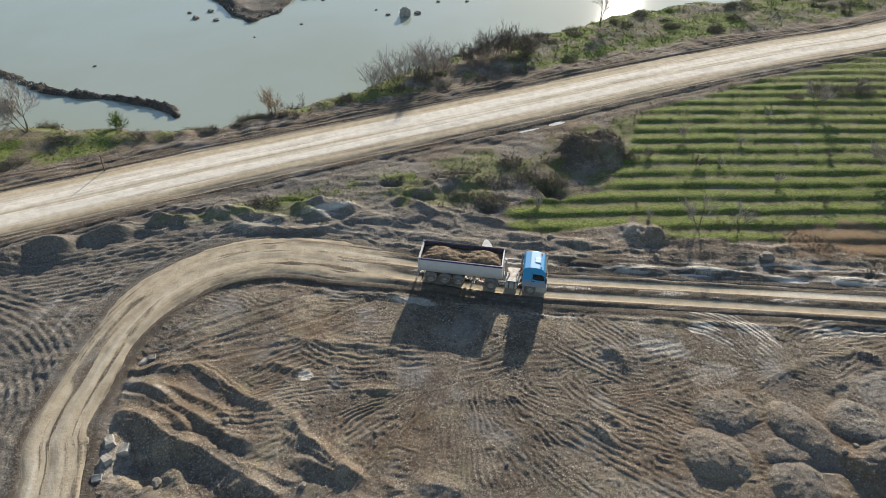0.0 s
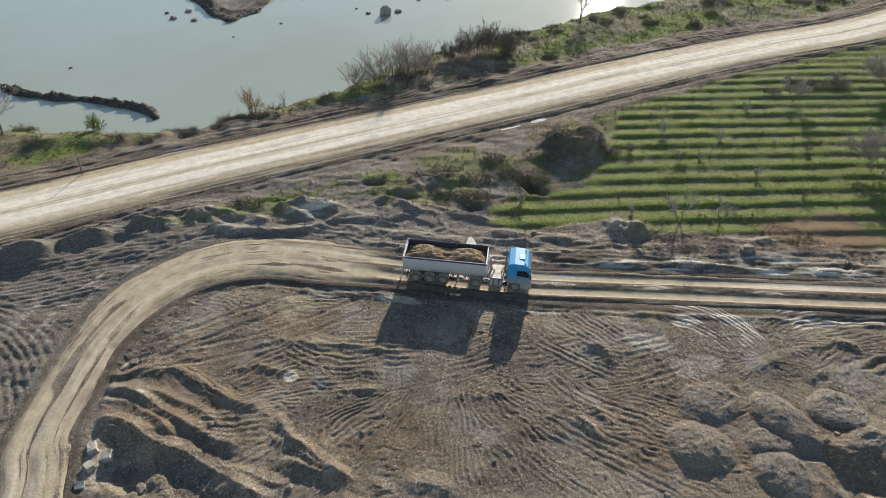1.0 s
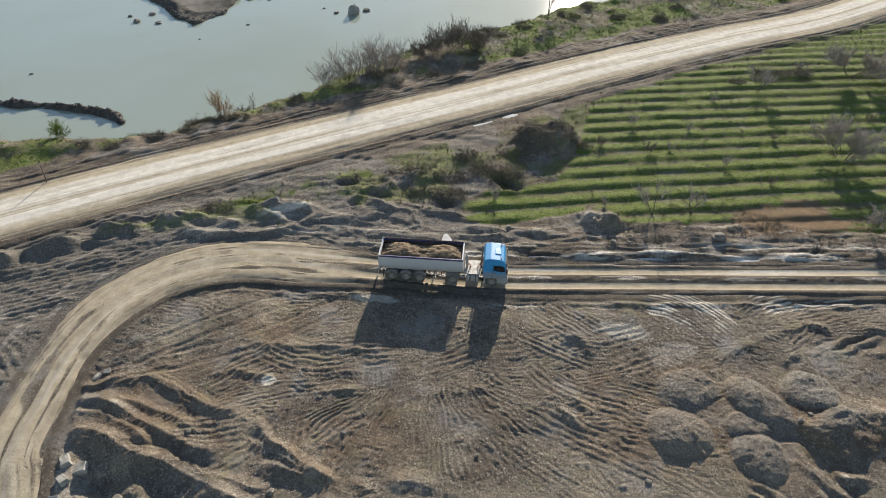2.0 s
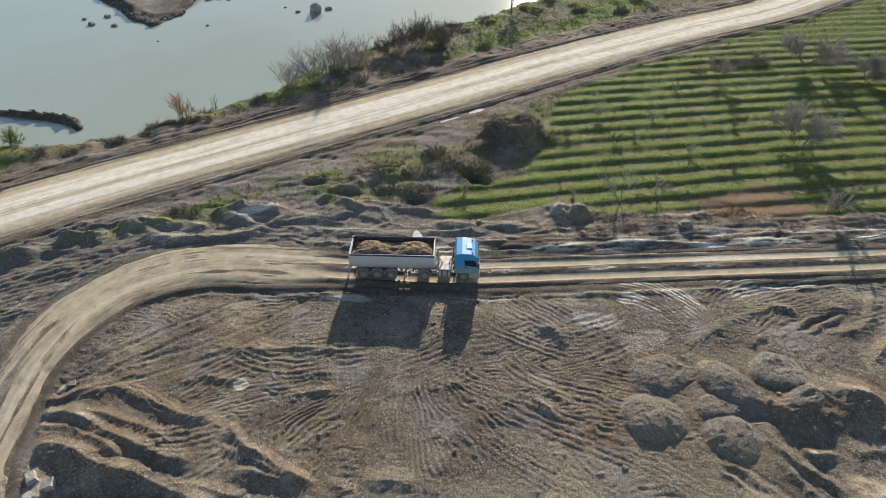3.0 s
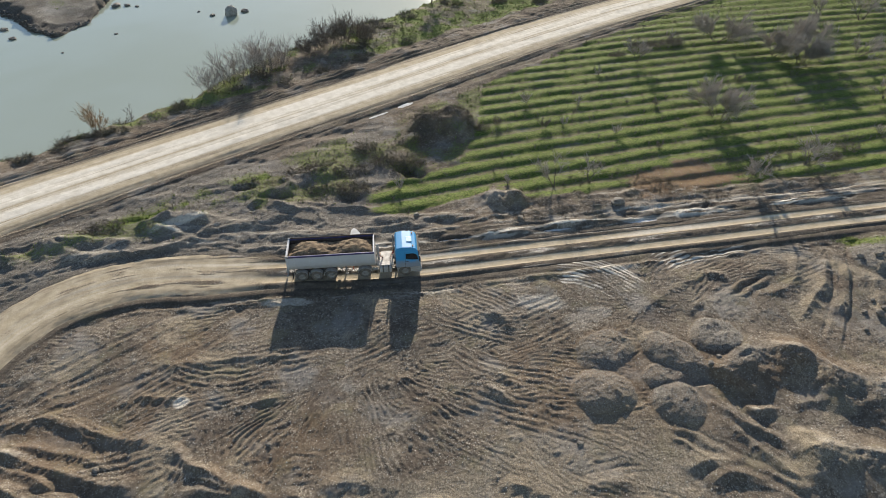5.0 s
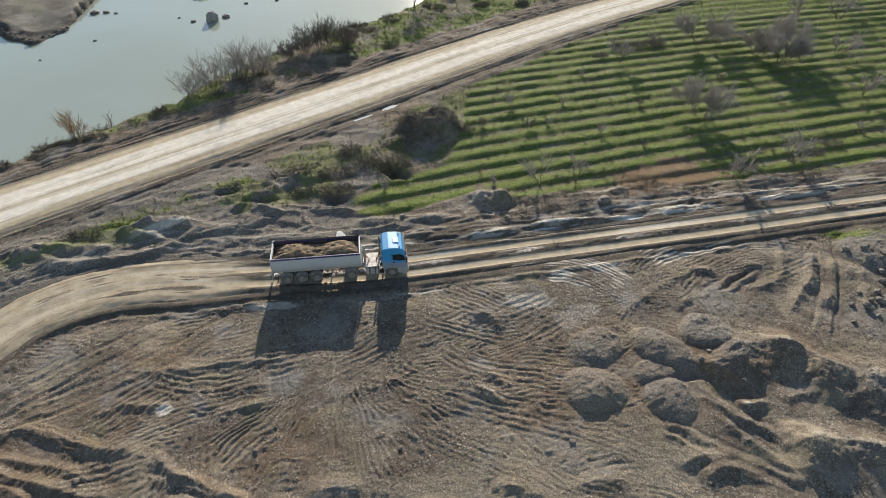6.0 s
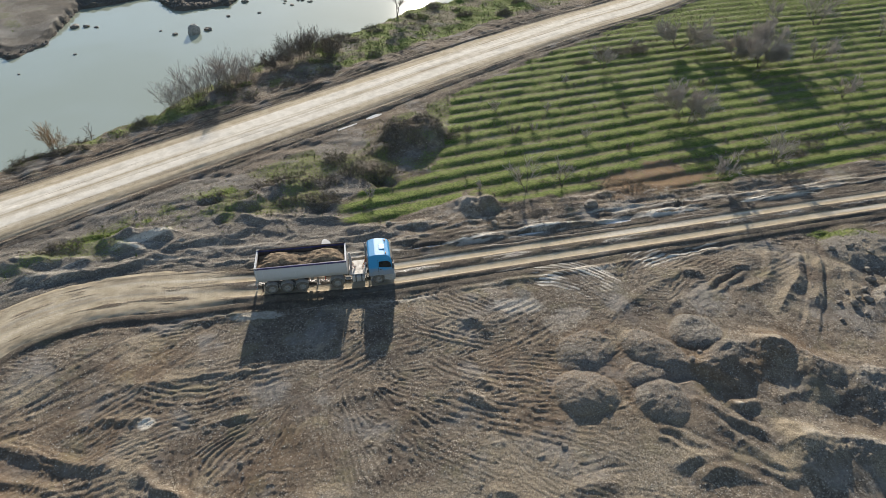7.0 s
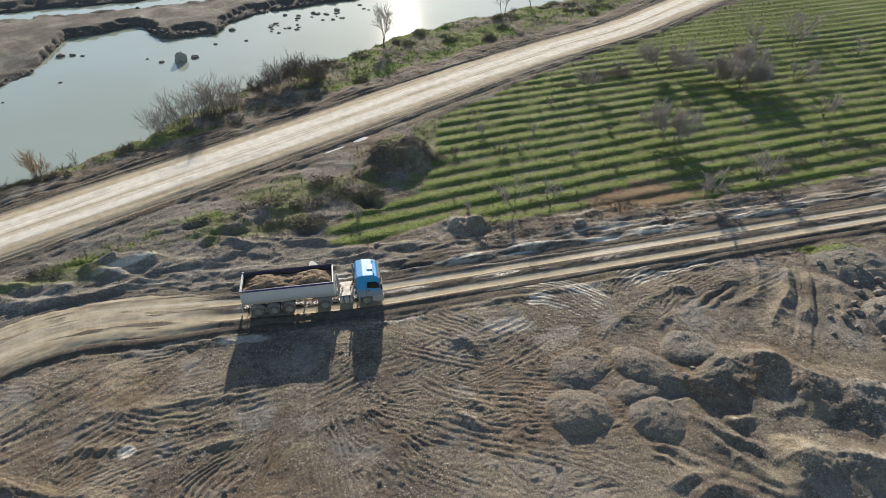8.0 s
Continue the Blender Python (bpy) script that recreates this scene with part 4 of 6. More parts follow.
tagged(verge_south, "muddy road verge with a wet wheel rut", "verge", kind="structure")

x, y, d, s = strip(TRACK, (-40, 5), (125, 60), 4.6, 0.2)
twin = step(x, -8.5, -2)
streak = layers(s / 12, d / 0.42, 211, 3)
half = track_half(x, y)
ragged = half + 0.1 + 0.40 * layers(s / 2.4, d / 2.4, 212, 4, 0.6)
inside = step(ragged - np.abs(d), -0.2, 0.8)
wheel_a, wheel_b = np.exp(-(((d - 0.98) / 0.46) ** 4)), np.exp(-(((d + 0.98) / 0.46) ** 4))
wheels = np.maximum(wheel_a, wheel_b)
middle = np.exp(-((d / 0.42) ** 2)) * twin
z = lands_at(x, y) + 0.15 * step(half - 0.1 - np.abs(d), 0, 0.4) + 0.06 * inside - 0.12 * (1 - inside) + 0.010 * streak * inside
z = z - 0.07 * wheels * twin + 0.09 * middle * (1 + 0.8 * layers(s / 0.6, d / 0.3, 214, 3)) * inside
z = z + 0.06 * np.exp(-(((np.abs(d) - 1.75) / 0.28) ** 2)) * twin * (1 + streak)
old = sum(np.exp(-(((d - at + 0.15 * layers(s / 6, d * 0 + at, 218, 2)) / 0.13) ** 2)) for at in (2.3, 0.35, -1.2, -2.2)) * step(layers(s / 7, d, 219, 2), -0.6, 0.2)
blotch = layers(s / 2.6, d / 0.9, 221, 4, 0.6)
old = old * step(layers(s / 10, d / 0.6, 222, 3), -0.5, 0.4)
sandy = np.clip((1 - twin) * (0.80 + 0.45 * streak + 0.40 * blotch - 0.45 * old) + twin * (wheels * 1.0 + 0.10 * streak), 0, 1) * step(half + 0.6 - np.abs(d), 0, 0.8)
damp = np.clip(twin * (1.0 * np.exp(-((d / 0.60) ** 4)) + 0.95 * np.exp(-(((np.abs(d) - 1.95) / 0.50) ** 2))) * (0.72 + 0.28 * step(layers(s / 4, d / 0.5, 215, 3), -0.3, 0.5)) + (1 - twin) * (0.12 + 0.30 * step(streak, 0.1, 0.7) + 0.30 * step(blotch, 0.1, 0.7) + 0.35 * old), 0, 1) * (1 - wheels)
none = np.zeros_like(x)
pale = np.clip(0.34 * wheels + 0.30 * streak * wheels, 0, 1) * twin + np.clip(0.25 + 0.3 * streak, 0, 1) * (1 - twin) * step(2.6 - np.abs(d), 0, 1.2)
dirt_track = sheet("road_track", x, y, z, {"cover_a": np.stack([sandy, damp, none], -1), "cover_b": np.stack([pale, none, none], -1)})
tagged(dirt_track, "rutted sandy dirt track with muddy middle ridge", "road", kind="structure")

wx_, wy_ = np.meshgrid(np.array([-3000, -600, -200, -60, 60, 200, 600, 3000.0]), np.array([70, 120, 200, 400, 1000, 3000.0]))
river = sheet("water", wx_, wy_, wx_ * 0 + WATER_Z, {}, WATER)
tagged(river, "calm murky green river water", "water", kind="structure")


# ---------------------------------------------------------------- building blocks
def part(name, bm, material, parent=None, label=""):
    """One mesh object from a bmesh, under a thing or a part."""
    mesh = bpy.data.meshes.new(name)
    bm.to_mesh(mesh)
    bm.free()
    mesh.materials.append(material)
    ob = new(name, mesh)
    ob.parent = parent
    return tagged(ob, label)


def box(bm, low, high, bevel=0.0, taper=None):
    """A box between two corners. taper: (dx, dy) by which the top is drawn in on each side."""
    made = bmesh.ops.create_cube(bm, size=1.0)["verts"]
    for v in made:
        up = v.co.z > 0
        v.co = Vector([low[k] + (v.co[k] + 0.5) * (high[k] - low[k]) for k in range(3)])
        if taper and up:
            v.co.x += taper[0] * (1 if v.co.x < (low[0] + high[0]) / 2 else -1)
            v.co.y += taper[1] * (1 if v.co.y < (low[1] + high[1]) / 2 else -1)
    if bevel:
        edges = list({e for v in made for e in v.link_edges})
        bmesh.ops.bevel(bm, geom=edges, offset=bevel, segments=2, affect="EDGES", profile=0.6)
    return bm


def boxes(*items, bevel=0.01):
    bm = bmesh.new()
    for low, high in items:
        box(bm, low, high, bevel)
    return bm


def rod(bm, a, b, radius, sides=8, tip=None):
    """A round bar from a to b."""
    a, b = Vector(a), Vector(b)
    turn = (b - a).to_track_quat("Z", "Y").to_matrix().to_4x4()
    bmesh.ops.create_cone(bm, cap_ends=True, segments=sides, radius1=radius, radius2=radius if tip is None else tip, depth=(b - a).length,
                          matrix=Matrix.Translation((a + b) / 2) @ turn)
    return bm


def lathe(profile, sides=28):
    """Turned about the y axis: profile of (y, radius)."""
    bm = bmesh.new()
    rings = []
    for y, r in profile:
        rings.append([bm.verts.new((r * math.cos(2 * math.pi * k / sides), y, r * math.sin(2 * math.pi * k / sides))) for k in range(sides)])
    for a, b in zip(rings[:-1], rings[1:]):
        for k in range(sides):
            bm.faces.new((a[k], b[k], b[(k + 1) % sides], a[(k + 1) % sides]))
    bmesh.ops.recalc_face_normals(bm, faces=bm.faces)
    for f in bm.faces:
        f.smooth = True
    return bm


def prism(outline, y0, y1, bevel=0.0):
    """An outline in x and z, drawn out from y0 to y1."""
    bm = bmesh.new()
    a = [bm.verts.new((x, y0, z)) for x, z in outline]
    b = [bm.verts.new((x, y1, z)) for x, z in outline]
    bm.faces.new(a)
    bm.faces.new(b[::-1])
    for k in range(len(a)):
        bm.faces.new((a[k], b[k], b[(k + 1) % len(a)], a[(k + 1) % len(a)]))
    bmesh.ops.recalc_face_normals(bm, faces=bm.faces)
    if bevel:
        bmesh.ops.bevel(bm, geom=list(bm.edges), offset=bevel, segments=2, affect="EDGES", profile=0.6)
    return bm


# ---------------------------------------------------------------- the tipper lorry
BLUE = paint_material("blue_cab_paint", (0.006, 0.300, 0.630), (0.290, 0.285, 0.275), 1.25, 1.95, 0.45)
BOXPAINT = paint_material("white_tipper_paint", (0.56, 0.57, 0.58), (0.37, 0.36, 0.34), 1.2, 2.6, 0.4)
NAVY = simple_material("navy_rim_paint", (0.022, 0.022, 0.105), (0.045, 0.042, 0.150), 3, 0.4, dust=(0.0, 0.25))
RUST = simple_material("rusty_brown_steel", (0.055, 0.033, 0.024), (0.110, 0.068, 0.048), 3, 0.8, dust=(0.0, 0.35))
RUBBER = simple_material("dusty_rubber", (0.030, 0.030, 0.030), (0.055, 0.053, 0.050), 6, 0.85, dust=(0.25, 0.75))
STEEL = simple_material("dusty_grey_steel", (0.26, 0.26, 0.255), (0.38, 0.375, 0.365), 4, 0.55, 0.3, dust=(0.15, 0.7))
CHASSIS = simple_material("dark_chassis", (0.035, 0.034, 0.034), (0.075, 0.072, 0.068), 4, 0.7, dust=(0.15, 0.7))
FENDER = simple_material("dusty_plastic", (0.30, 0.30, 0.295), (0.42, 0.415, 0.40), 5, 0.7, dust=(0.2, 0.7))
ALLOY = simple_material("pale_deck_plate", (0.44, 0.43, 0.41), (0.60, 0.59, 0.57), 5, 0.5, 0.2, dust=(0.2, 0.7))
GLASS = simple_material("dark_cab_glass", (0.010, 0.012, 0.014), (0.018, 0.020, 0.022), 3, 0.06, dust=(0.0, 0.12))
BLACK = simple_material("black_trim", (0.018, 0.018, 0.018), (0.035, 0.034, 0.033), 5, 0.55, dust=(0.0, 0.18))
LAMP = simple_material("headlight_glass", (0.55, 0.56, 0.58), (0.68, 0.69, 0.70), 5, 0.12)
AMBER = simple_material("amber_lens", (0.55, 0.20, 0.02), (0.62, 0.25, 0.03), 5, 0.25)
TAIL = simple_material("red_lens", (0.35, 0.015, 0.012), (0.42, 0.02, 0.015), 5, 0.25)
HATCH = simple_material("roof_hatch", (0.22, 0.48, 0.66), (0.30, 0.54, 0.70), 5, 0.35)


def load_material():
    n = Nodes("tipped_earth")
    lumps, fine = n.noise(2.6, 5, 0.65, n.obj), n.noise(14, 5, 0.7, n.obj)
    color = n.mix(n.ramp(lumps, 0.35, 0.65), (0.110, 0.072, 0.042), (0.290, 0.205, 0.120))
    color = n.mix(n.ramp(fine, 0.5, 0.75, 0, 0.7), color, (0.105, 0.062, 0.030))
    return n.done(color, 0.9, 0.0, n.bump(fine, 0.8, 0.06))


LOAD = load_material()


def wheel(parent, x, y, radius=0.52, width=0.30, twin=False):
    """A lorry wheel with its tyre, rim and hub; y is the outer face, to the right of the lorry when negative."""
    out = -1 if y < 0 else 1
    tyre = part("wheel", lathe([(0.0, radius * 0.56), (0.0, radius * 0.86), (out * -0.03, radius * 0.96), (out * -0.07, radius), (out * (0.07 - width), radius),
                                (out * (0.03 - width), radius * 0.96), (out * -width, radius * 0.86), (out * -width, radius * 0.56)]), RUBBER, parent, "dusty black tyre")
    tyre.location = (x, y, radius)
    rim = part("rim", lathe([(out * -0.01, radius * 0.57), (out * -0.03, radius * 0.50), (out * -0.10, radius * 0.46), (out * -0.10, radius * 0.26), (out * -0.03, radius * 0.22), (out * -0.02, 0.0)]), STEEL, tyre, "dusty steel rim")
    bm = rod(bmesh.new(), (0, out * -0.13, 0), (0, out * -0.09, 0), radius * 0.42, 20)
    for k in range(10):
        a = 2 * math.pi * k / 10
        rod(bm, (radius * 0.34 * math.cos(a), out * -0.11, radius * 0.34 * math.sin(a)), (radius * 0.34 * math.cos(a), out * -0.07, radius * 0.34 * math.sin(a)), 0.02, 6)
    part("hub", bm, STEEL, tyre)
    bm = bmesh.new()
    lugs = 36
    for k in range(lugs):
        a = 2 * math.pi * k / lugs
        c, s = math.cos(a), math.sin(a)
        turn = Matrix(((c, 0, -s, 0), (0, 1, 0, 0), (s, 0, c, 0), (0, 0, 0, 1)))
        bmesh.ops.create_cube(bm, size=1.0, matrix=turn @ Matrix.Translation((radius, -out * width / 2, 0)) @ Matrix.Diagonal((0.026, width * 0.86, 0.045, 1)))
    part("tread", bm, RUBBER, tyre)
    return tyre


def mudguard(parent, x, y0, y1, radius, reach, material, name="mudguard"):
    """A bent sheet over a wheel. reach: degrees to either side of the top."""
    bm = bmesh.new()
    n, rows = 12, []
    for r in (radius, radius + 0.03):
        for yy in (y0, y1):
            rows.append([bm.verts.new((x + r * math.sin(radians(-reach + 2 * reach * k / n)), yy, 0.5 + r * math.cos(radians(-reach + 2 * reach * k / n)))) for k in range(n + 1)])
    for a, b in ((0, 1), (2, 3), (0, 2), (1, 3)):
        for k in range(n):
            bm.faces.new((rows[a][k], rows[a][k + 1], rows[b][k + 1], rows[b][k]))
    for k in (0, n):
        bm.faces.new((rows[0][k], rows[1][k], rows[3][k], rows[2][k]))
    bmesh.ops.recalc_face_normals(bm, faces=bm.faces)
    return part(name, bm, material, parent)


def tipper_lorry(m):
    """A tractor unit with a loaded tipping trailer; local x points ahead, the front bumper at 0, the ground at z 0."""
    lorry = new("tipper_lorry")
    lorry.matrix_world = m
    tagged(lorry, "blue tractor lorry with loaded white tipping trailer on the track", "lorry")

    # cab: a shell drawn from its side outline, front at the right
    outline = [(-2.24, 0.95), (-2.24, 2.92), (-2.12, 3.14), (-1.60, 3.26), (-0.80, 3.22), (-0.40, 3.06), (-0.24, 2.72), (-0.02, 1.70), (0.0, 1.05), (-0.03, 0.95)]
    cab = part("cab", prism(outline, -1.22, 1.22, 0.05), BLUE, lorry, "blue cab with dusty grey lower half")
    bm = prism([(-0.75, 0.98), (-0.75, 0.45), (-0.55, 0.32), (0.02, 0.32), (0.06, 0.50), (0.05, 1.02)], -1.235, 1.235, 0.04)
    bumper = part("bumper", bm, FENDER, lorry, "dusty grey front bumper")
    for side in (-1, 1):
        part("headlight", boxes(((0.02, side * 0.98 - 0.16, 0.58), (0.075, side * 0.98 + 0.16, 0.82)), bevel=0.02), LAMP, bumper)
        mudguard(lorry, -1.42, side * 1.235, side * 0.86, 0.60, 88, FENDER, "front_wheel_arch")
        part("step_well", boxes(((-2.14, side * 1.2 - 0.06, 0.42), (-2.02, side * 1.2 + 0.03, 0.96)), bevel=0.015), FENDER, lorry)
        part("step_well", boxes(((-0.92, side * 1.2 - 0.06, 0.42), (-0.72, side * 1.2 + 0.03, 0.96)), bevel=0.015), FENDER, lorry)
        window = [(-1.32, 1.92), (-1.32, 2.52), (-0.62, 2.54), (-0.34, 2.36), (-0.20, 1.82), (-0.75, 1.82)]
        window = part("side_window", prism(window, side * 1.222, side * 1.234), GLASS, cab, "dark side window")
        part("door_seam", boxes(((-1.40, side * 1.224 - 0.004, 0.98), (-1.375, side * 1.224 + 0.004, 2.7)), bevel=0.0), BLACK, cab)
        part("door_handle", boxes(((-1.30, side * 1.235 - 0.02, 1.62), (-1.08, side * 1.235 + 0.02, 1.68)), bevel=0.008), BLACK, cab)
        bm = boxes(((-0.18, side * 1.44 - 0.11, 1.85), (-0.05, side * 1.44 + 0.11, 2.45)), bevel=0.03)
        rod(bm, (-0.20, side * 1.20, 2.44), (-0.12, side * 1.42, 2.40), 0.02)
        rod(bm, (-0.16, side * 1.20, 1.90), (-0.12, side * 1.42, 1.94), 0.02)
        part("mirror", bm, BLACK, cab, "black door mirror")
        part("marker_light", boxes(((-0.70, side * 0.92 - 0.07, 3.17), (-0.60, side * 0.92 + 0.07, 3.25)), bevel=0.01), AMBER, cab)
    bm = bmesh.new()
    corners = [(-0.055, 1.86), (-0.235, 2.70)]
    ring = [bm.verts.new((cx + off, yy, cz)) for off in (0.022, -0.02) for cx, cz, yy in ((corners[0][0], corners[0][1], -1.1), (corners[0][0], corners[0][1], 1.1), (corners[1][0], corners[1][1], 1.05), (corners[1][0], corners[1][1], -1.05))]
    for f in ((0, 1, 2, 3), (4, 7, 6, 5), (0, 4, 5, 1), (1, 5, 6, 2), (2, 6, 7, 3), (3, 7, 4, 0)):
        bm.faces.new([ring[k] for k in f])
    part("windscreen", bm, GLASS, cab, "dark raked windscreen")
    bm = prism([(-0.30, 2.74), (-0.33, 2.80), (-0.12, 2.71), (-0.10, 2.66)], -1.1, 1.1, 0.012)
    part("sun_visor", bm, BLACK, cab)
    bm = bmesh.new()
    for zz in (1.10, 1.24, 1.38, 1.52):
        box(bm, (-0.01, -0.82, zz), (0.035, 0.82, zz + 0.07), 0.012)
    part("grille", bm, BLACK, cab)
    part("roof_hatch", boxes(((-1.22, -0.42, 3.225), (-0.72, 0.30, 3.29)), bevel=0.03), HATCH, cab, "pale roof hatch")
    for zz in (0.46, 0.72):
        part("step", boxes(((-2.05, -1.24, zz), (-1.98, -1.0, zz + 0.05)), bevel=0.008), STEEL, lorry)
        part("step", boxes(((-0.88, -1.24, zz), (-0.78, -1.0, zz + 0.05)), bevel=0.008), STEEL, lorry)

    # chassis of the tractor and what is fixed behind the cab
    frame_bm = boxes(((-6.05, -0.48, 0.72), (-0.6, -0.38, 1.0)), ((-6.05, 0.38, 0.72), (-0.6, 0.48, 1.0)), bevel=0.01)
    for xx in (-5.9, -4.4, -3.2, -2.3):
        box(frame_bm, (xx, -0.4, 0.78), (xx + 0.14, 0.4, 0.95), 0.01)
    rod(frame_bm, (-5.06, -0.95, 0.52), (-5.06, 0.95, 0.52), 0.12)
    rod(frame_bm, (-1.42, -0.95, 0.52), (-1.42, 0.95, 0.52), 0.08)
    box(frame_bm, (-5.35, -0.32, 0.35), (-4.8, 0.32, 0.72), 0.1)
    part("chassis", frame_bm, CHASSIS, lorry)
    part("catwalk", boxes(((-4.0, -0.95, 1.06), (-2.45, 0.95, 1.12)), bevel=0.012), ALLOY, lorry, "pale dusty deck plate")
    tank = part("fuel_tank", boxes(((-3.75, -1.20, 0.42), (-2.65, -0.62, 1.02)), bevel=0.09), ALLOY, lorry, "dusty aluminium fuel tank")
    for xx in (-3.45, -2.95):
        part("tank_strap", boxes(((xx, -1.21, 0.41), (xx + 0.06, -0.61, 1.03)), bevel=0.09), CHASSIS, tank)
    part("battery_box", boxes(((-3.6, 0.62, 0.45), (-2.5, 1.2, 1.0)), bevel=0.05), FENDER, lorry)
    part("air_tank", rod(bmesh.new(), (-4.35, -0.85, 0.62), (-3.9, -0.85, 0.62), 0.14, 14), STEEL, lorry)
    bm = bmesh.new()
    for yy in (-0.42, 0.42):
        rod(bm, (-2.32, yy, 1.05), (-2.32, yy, 2.45), 0.03)
    for zz in (1.4, 1.75, 2.1, 2.42):
        rod(bm, (-2.32, -0.42, zz), (-2.32, 0.42, zz), 0.022)
    part("hose_rack", bm, ALLOY, lorry)
    for k, yy in enumerate((-0.2, 0.0, 0.2)):
        bm = bmesh.new()
        last = None
        for t in np.linspace(0, 1, 12):
            p = Vector((-2.35 - 1.35 * t, yy, 2.2 - 1.1 * math.sin(math.pi * t) - 0.5 * t))
            if last:
                rod(bm, last, p, 0.022, 6)
            last = p
        part("air_hose", bm, (TAIL, BLACK, AMBER)[k], lorry)
    bm = rod(bmesh.new(), (-2.42, 0.92, 0.95), (-2.42, 0.92, 3.1), 0.075, 12)
    part("exhaust_pipe", bm, STEEL, lorry)
    bm = bmesh.new()
    bmesh.ops.create_cone(bm, cap_ends=True, segments=20, radius1=0.5, radius2=0.46, depth=0.09, matrix=Matrix.Translation((-5.0, 0, 1.09)))
    part("fifth_wheel", bm, CHASSIS, lorry)
    for side in (-1, 1):
        part("rear_light", boxes(((-6.12, side * 0.75 - 0.2, 0.78), (-6.05, side * 0.75 + 0.2, 0.92)), bevel=0.01), TAIL, lorry)
        wheel(lorry, -1.42, side * 1.22, 0.52, 0.30)
        wheel(lorry, -5.06, side * 1.24, 0.52, 0.60)
        mudguard(lorry, -5.06, side * 1.26, side * 0.60, 0.62, 82, FENDER)

    # trailer
    bm = boxes(((-12.0, -0.52, 1.02), (-3.95, -0.40, 1.22)), ((-12.0, 0.40, 1.02), (-3.95, 0.52, 1.22)), bevel=0.01)
    for xx in (-11.8, -10.4, -9.1, -7.8, -6.6, -4.6):
        box(bm, (xx, -0.45, 1.05), (xx + 0.16, 0.45, 1.2), 0.01)
    for xx in (-8.12, -9.43, -10.74):
        rod(bm, (xx, -1.0, 0.52), (xx, 1.0, 0.52), 0.075)
        box(bm, (xx - 0.35, -0.56, 0.60), (xx + 0.2, -0.40, 1.04), 0.03)
        box(bm, (xx - 0.35, 0.40, 0.60), (xx + 0.2, 0.56, 1.04), 0.03)
    part("trailer_frame", bm, CHASSIS, lorry)
    for side in (-1, 1):
        part("suspension_beam", boxes(((-11.35, side * 0.68 - 0.09, 0.34), (-7.6, side * 0.68 + 0.09, 0.86)), bevel=0.05), CHASSIS, lorry)
    part("air_tank", rod(bmesh.new(), (-7.25, -0.55, 0.72), (-7.25, 0.55, 0.72), 0.15, 14), STEEL, lorry)
    for side in (-1, 1):
        for xx in (-8.12, -9.43, -10.74):
            wheel(lorry, xx, side * 1.24, 0.52, 0.36)
            mudguard(lorry, xx, side * 1.26, side * 0.86, 0.60, 62, FENDER)
            part("mudguard_stay", boxes(((xx - 0.64, side * 1.2 - 0.05, 0.50), (xx - 0.60, side * 1.2 + 0.05, 0.98)), bevel=0.008), ALLOY, lorry)
        bm = rod(bmesh.new(), (-6.75, side * 0.8, 0.32), (-6.75, side * 0.8, 1.05), 0.065, 10)
        bmesh.ops.create_cone(bm, cap_ends=True, segments=14, radius1=0.17, radius2=0.14, depth=0.06, matrix=Matrix.Translation((-6.75, side * 0.8, 0.30)))
        part("landing_leg", bm, STEEL, lorry)
        part("tail_light", boxes(((-12.06, side * 0.92 - 0.22, 0.80), (-12.0, side * 0.92 + 0.22, 0.94)), bevel=0.01), TAIL, lorry)
        part("mud_flap", boxes(((-11.56, side * 1.05 - 0.2, 0.28), (-11.53, side * 1.05 + 0.2, 0.95)), bevel=0.0), BLACK, lorry)
        bm = boxes(((-12.02, side * 1.14 - 0.04, 0.62), (-11.94, side * 1.14 + 0.04, 1.45)), bevel=0.01)
        part("rear_upright", bm, ALLOY, lorry)
    part("underrun_bar", boxes(((-12.08, -1.2, 0.58), (-11.96, 1.2, 0.72)), bevel=0.02), ALLOY, lorry)

    # the tipping body: a shell with sloping lower sides and an open top
    bm = bmesh.new()
    front, back, top = -4.05, -11.78, 2.92
    section = [(1.24, top), (1.22, 1.72), (1.04, 1.30), (0.62, 1.22)]
    outer = [(-y, z) for y, z in section] + [(y, z) for y, z in section[::-1]]
    inner = [(-y + 0.05, z) if z == top else (-y + 0.05, z + 0.05) for y, z in section] + [(y - 0.05, z) if z == top else (y - 0.05, z + 0.05) for y, z in section[::-1]]
    rings = {}
    for key, shape, ends in (("o", outer, (front, back)), ("i", inner, (front - 0.05, back + 0.05))):
        for end, xx in zip("fb", ends):
            rings[key + end] = [bm.verts.new((xx - (0.16 * (z - 1.24) if end == "f" else -0.0) * 0.4, y, z)) for y, z in shape]
    n = len(outer)
    for k in range(n - 1):
        bm.faces.new((rings["of"][k], rings["of"][k + 1], rings["ob"][k + 1], rings["ob"][k]))
        bm.faces.new((rings["if"][k], rings["ib"][k], rings["ib"][k + 1], rings["if"][k + 1]))
    for end in "fb":
        bm.faces.new(rings["o" + end])
        bm.faces.new(rings["i" + end])
        bm.faces.new((rings["o" + end][0], rings["o" + end][-1], rings["i" + end][-1], rings["i" + end][0]))
    for a in (0, n - 1):
        bm.faces.new((rings["of"][a], rings["ob"][a], rings["ib"][a], rings["if"][a]))
    bmesh.ops.recalc_face_normals(bm, faces=bm.faces)
    body = part("tipper_body", bm, BOXPAINT, lorry, "dusty white steel tipping body")
    lining = bmesh.new()
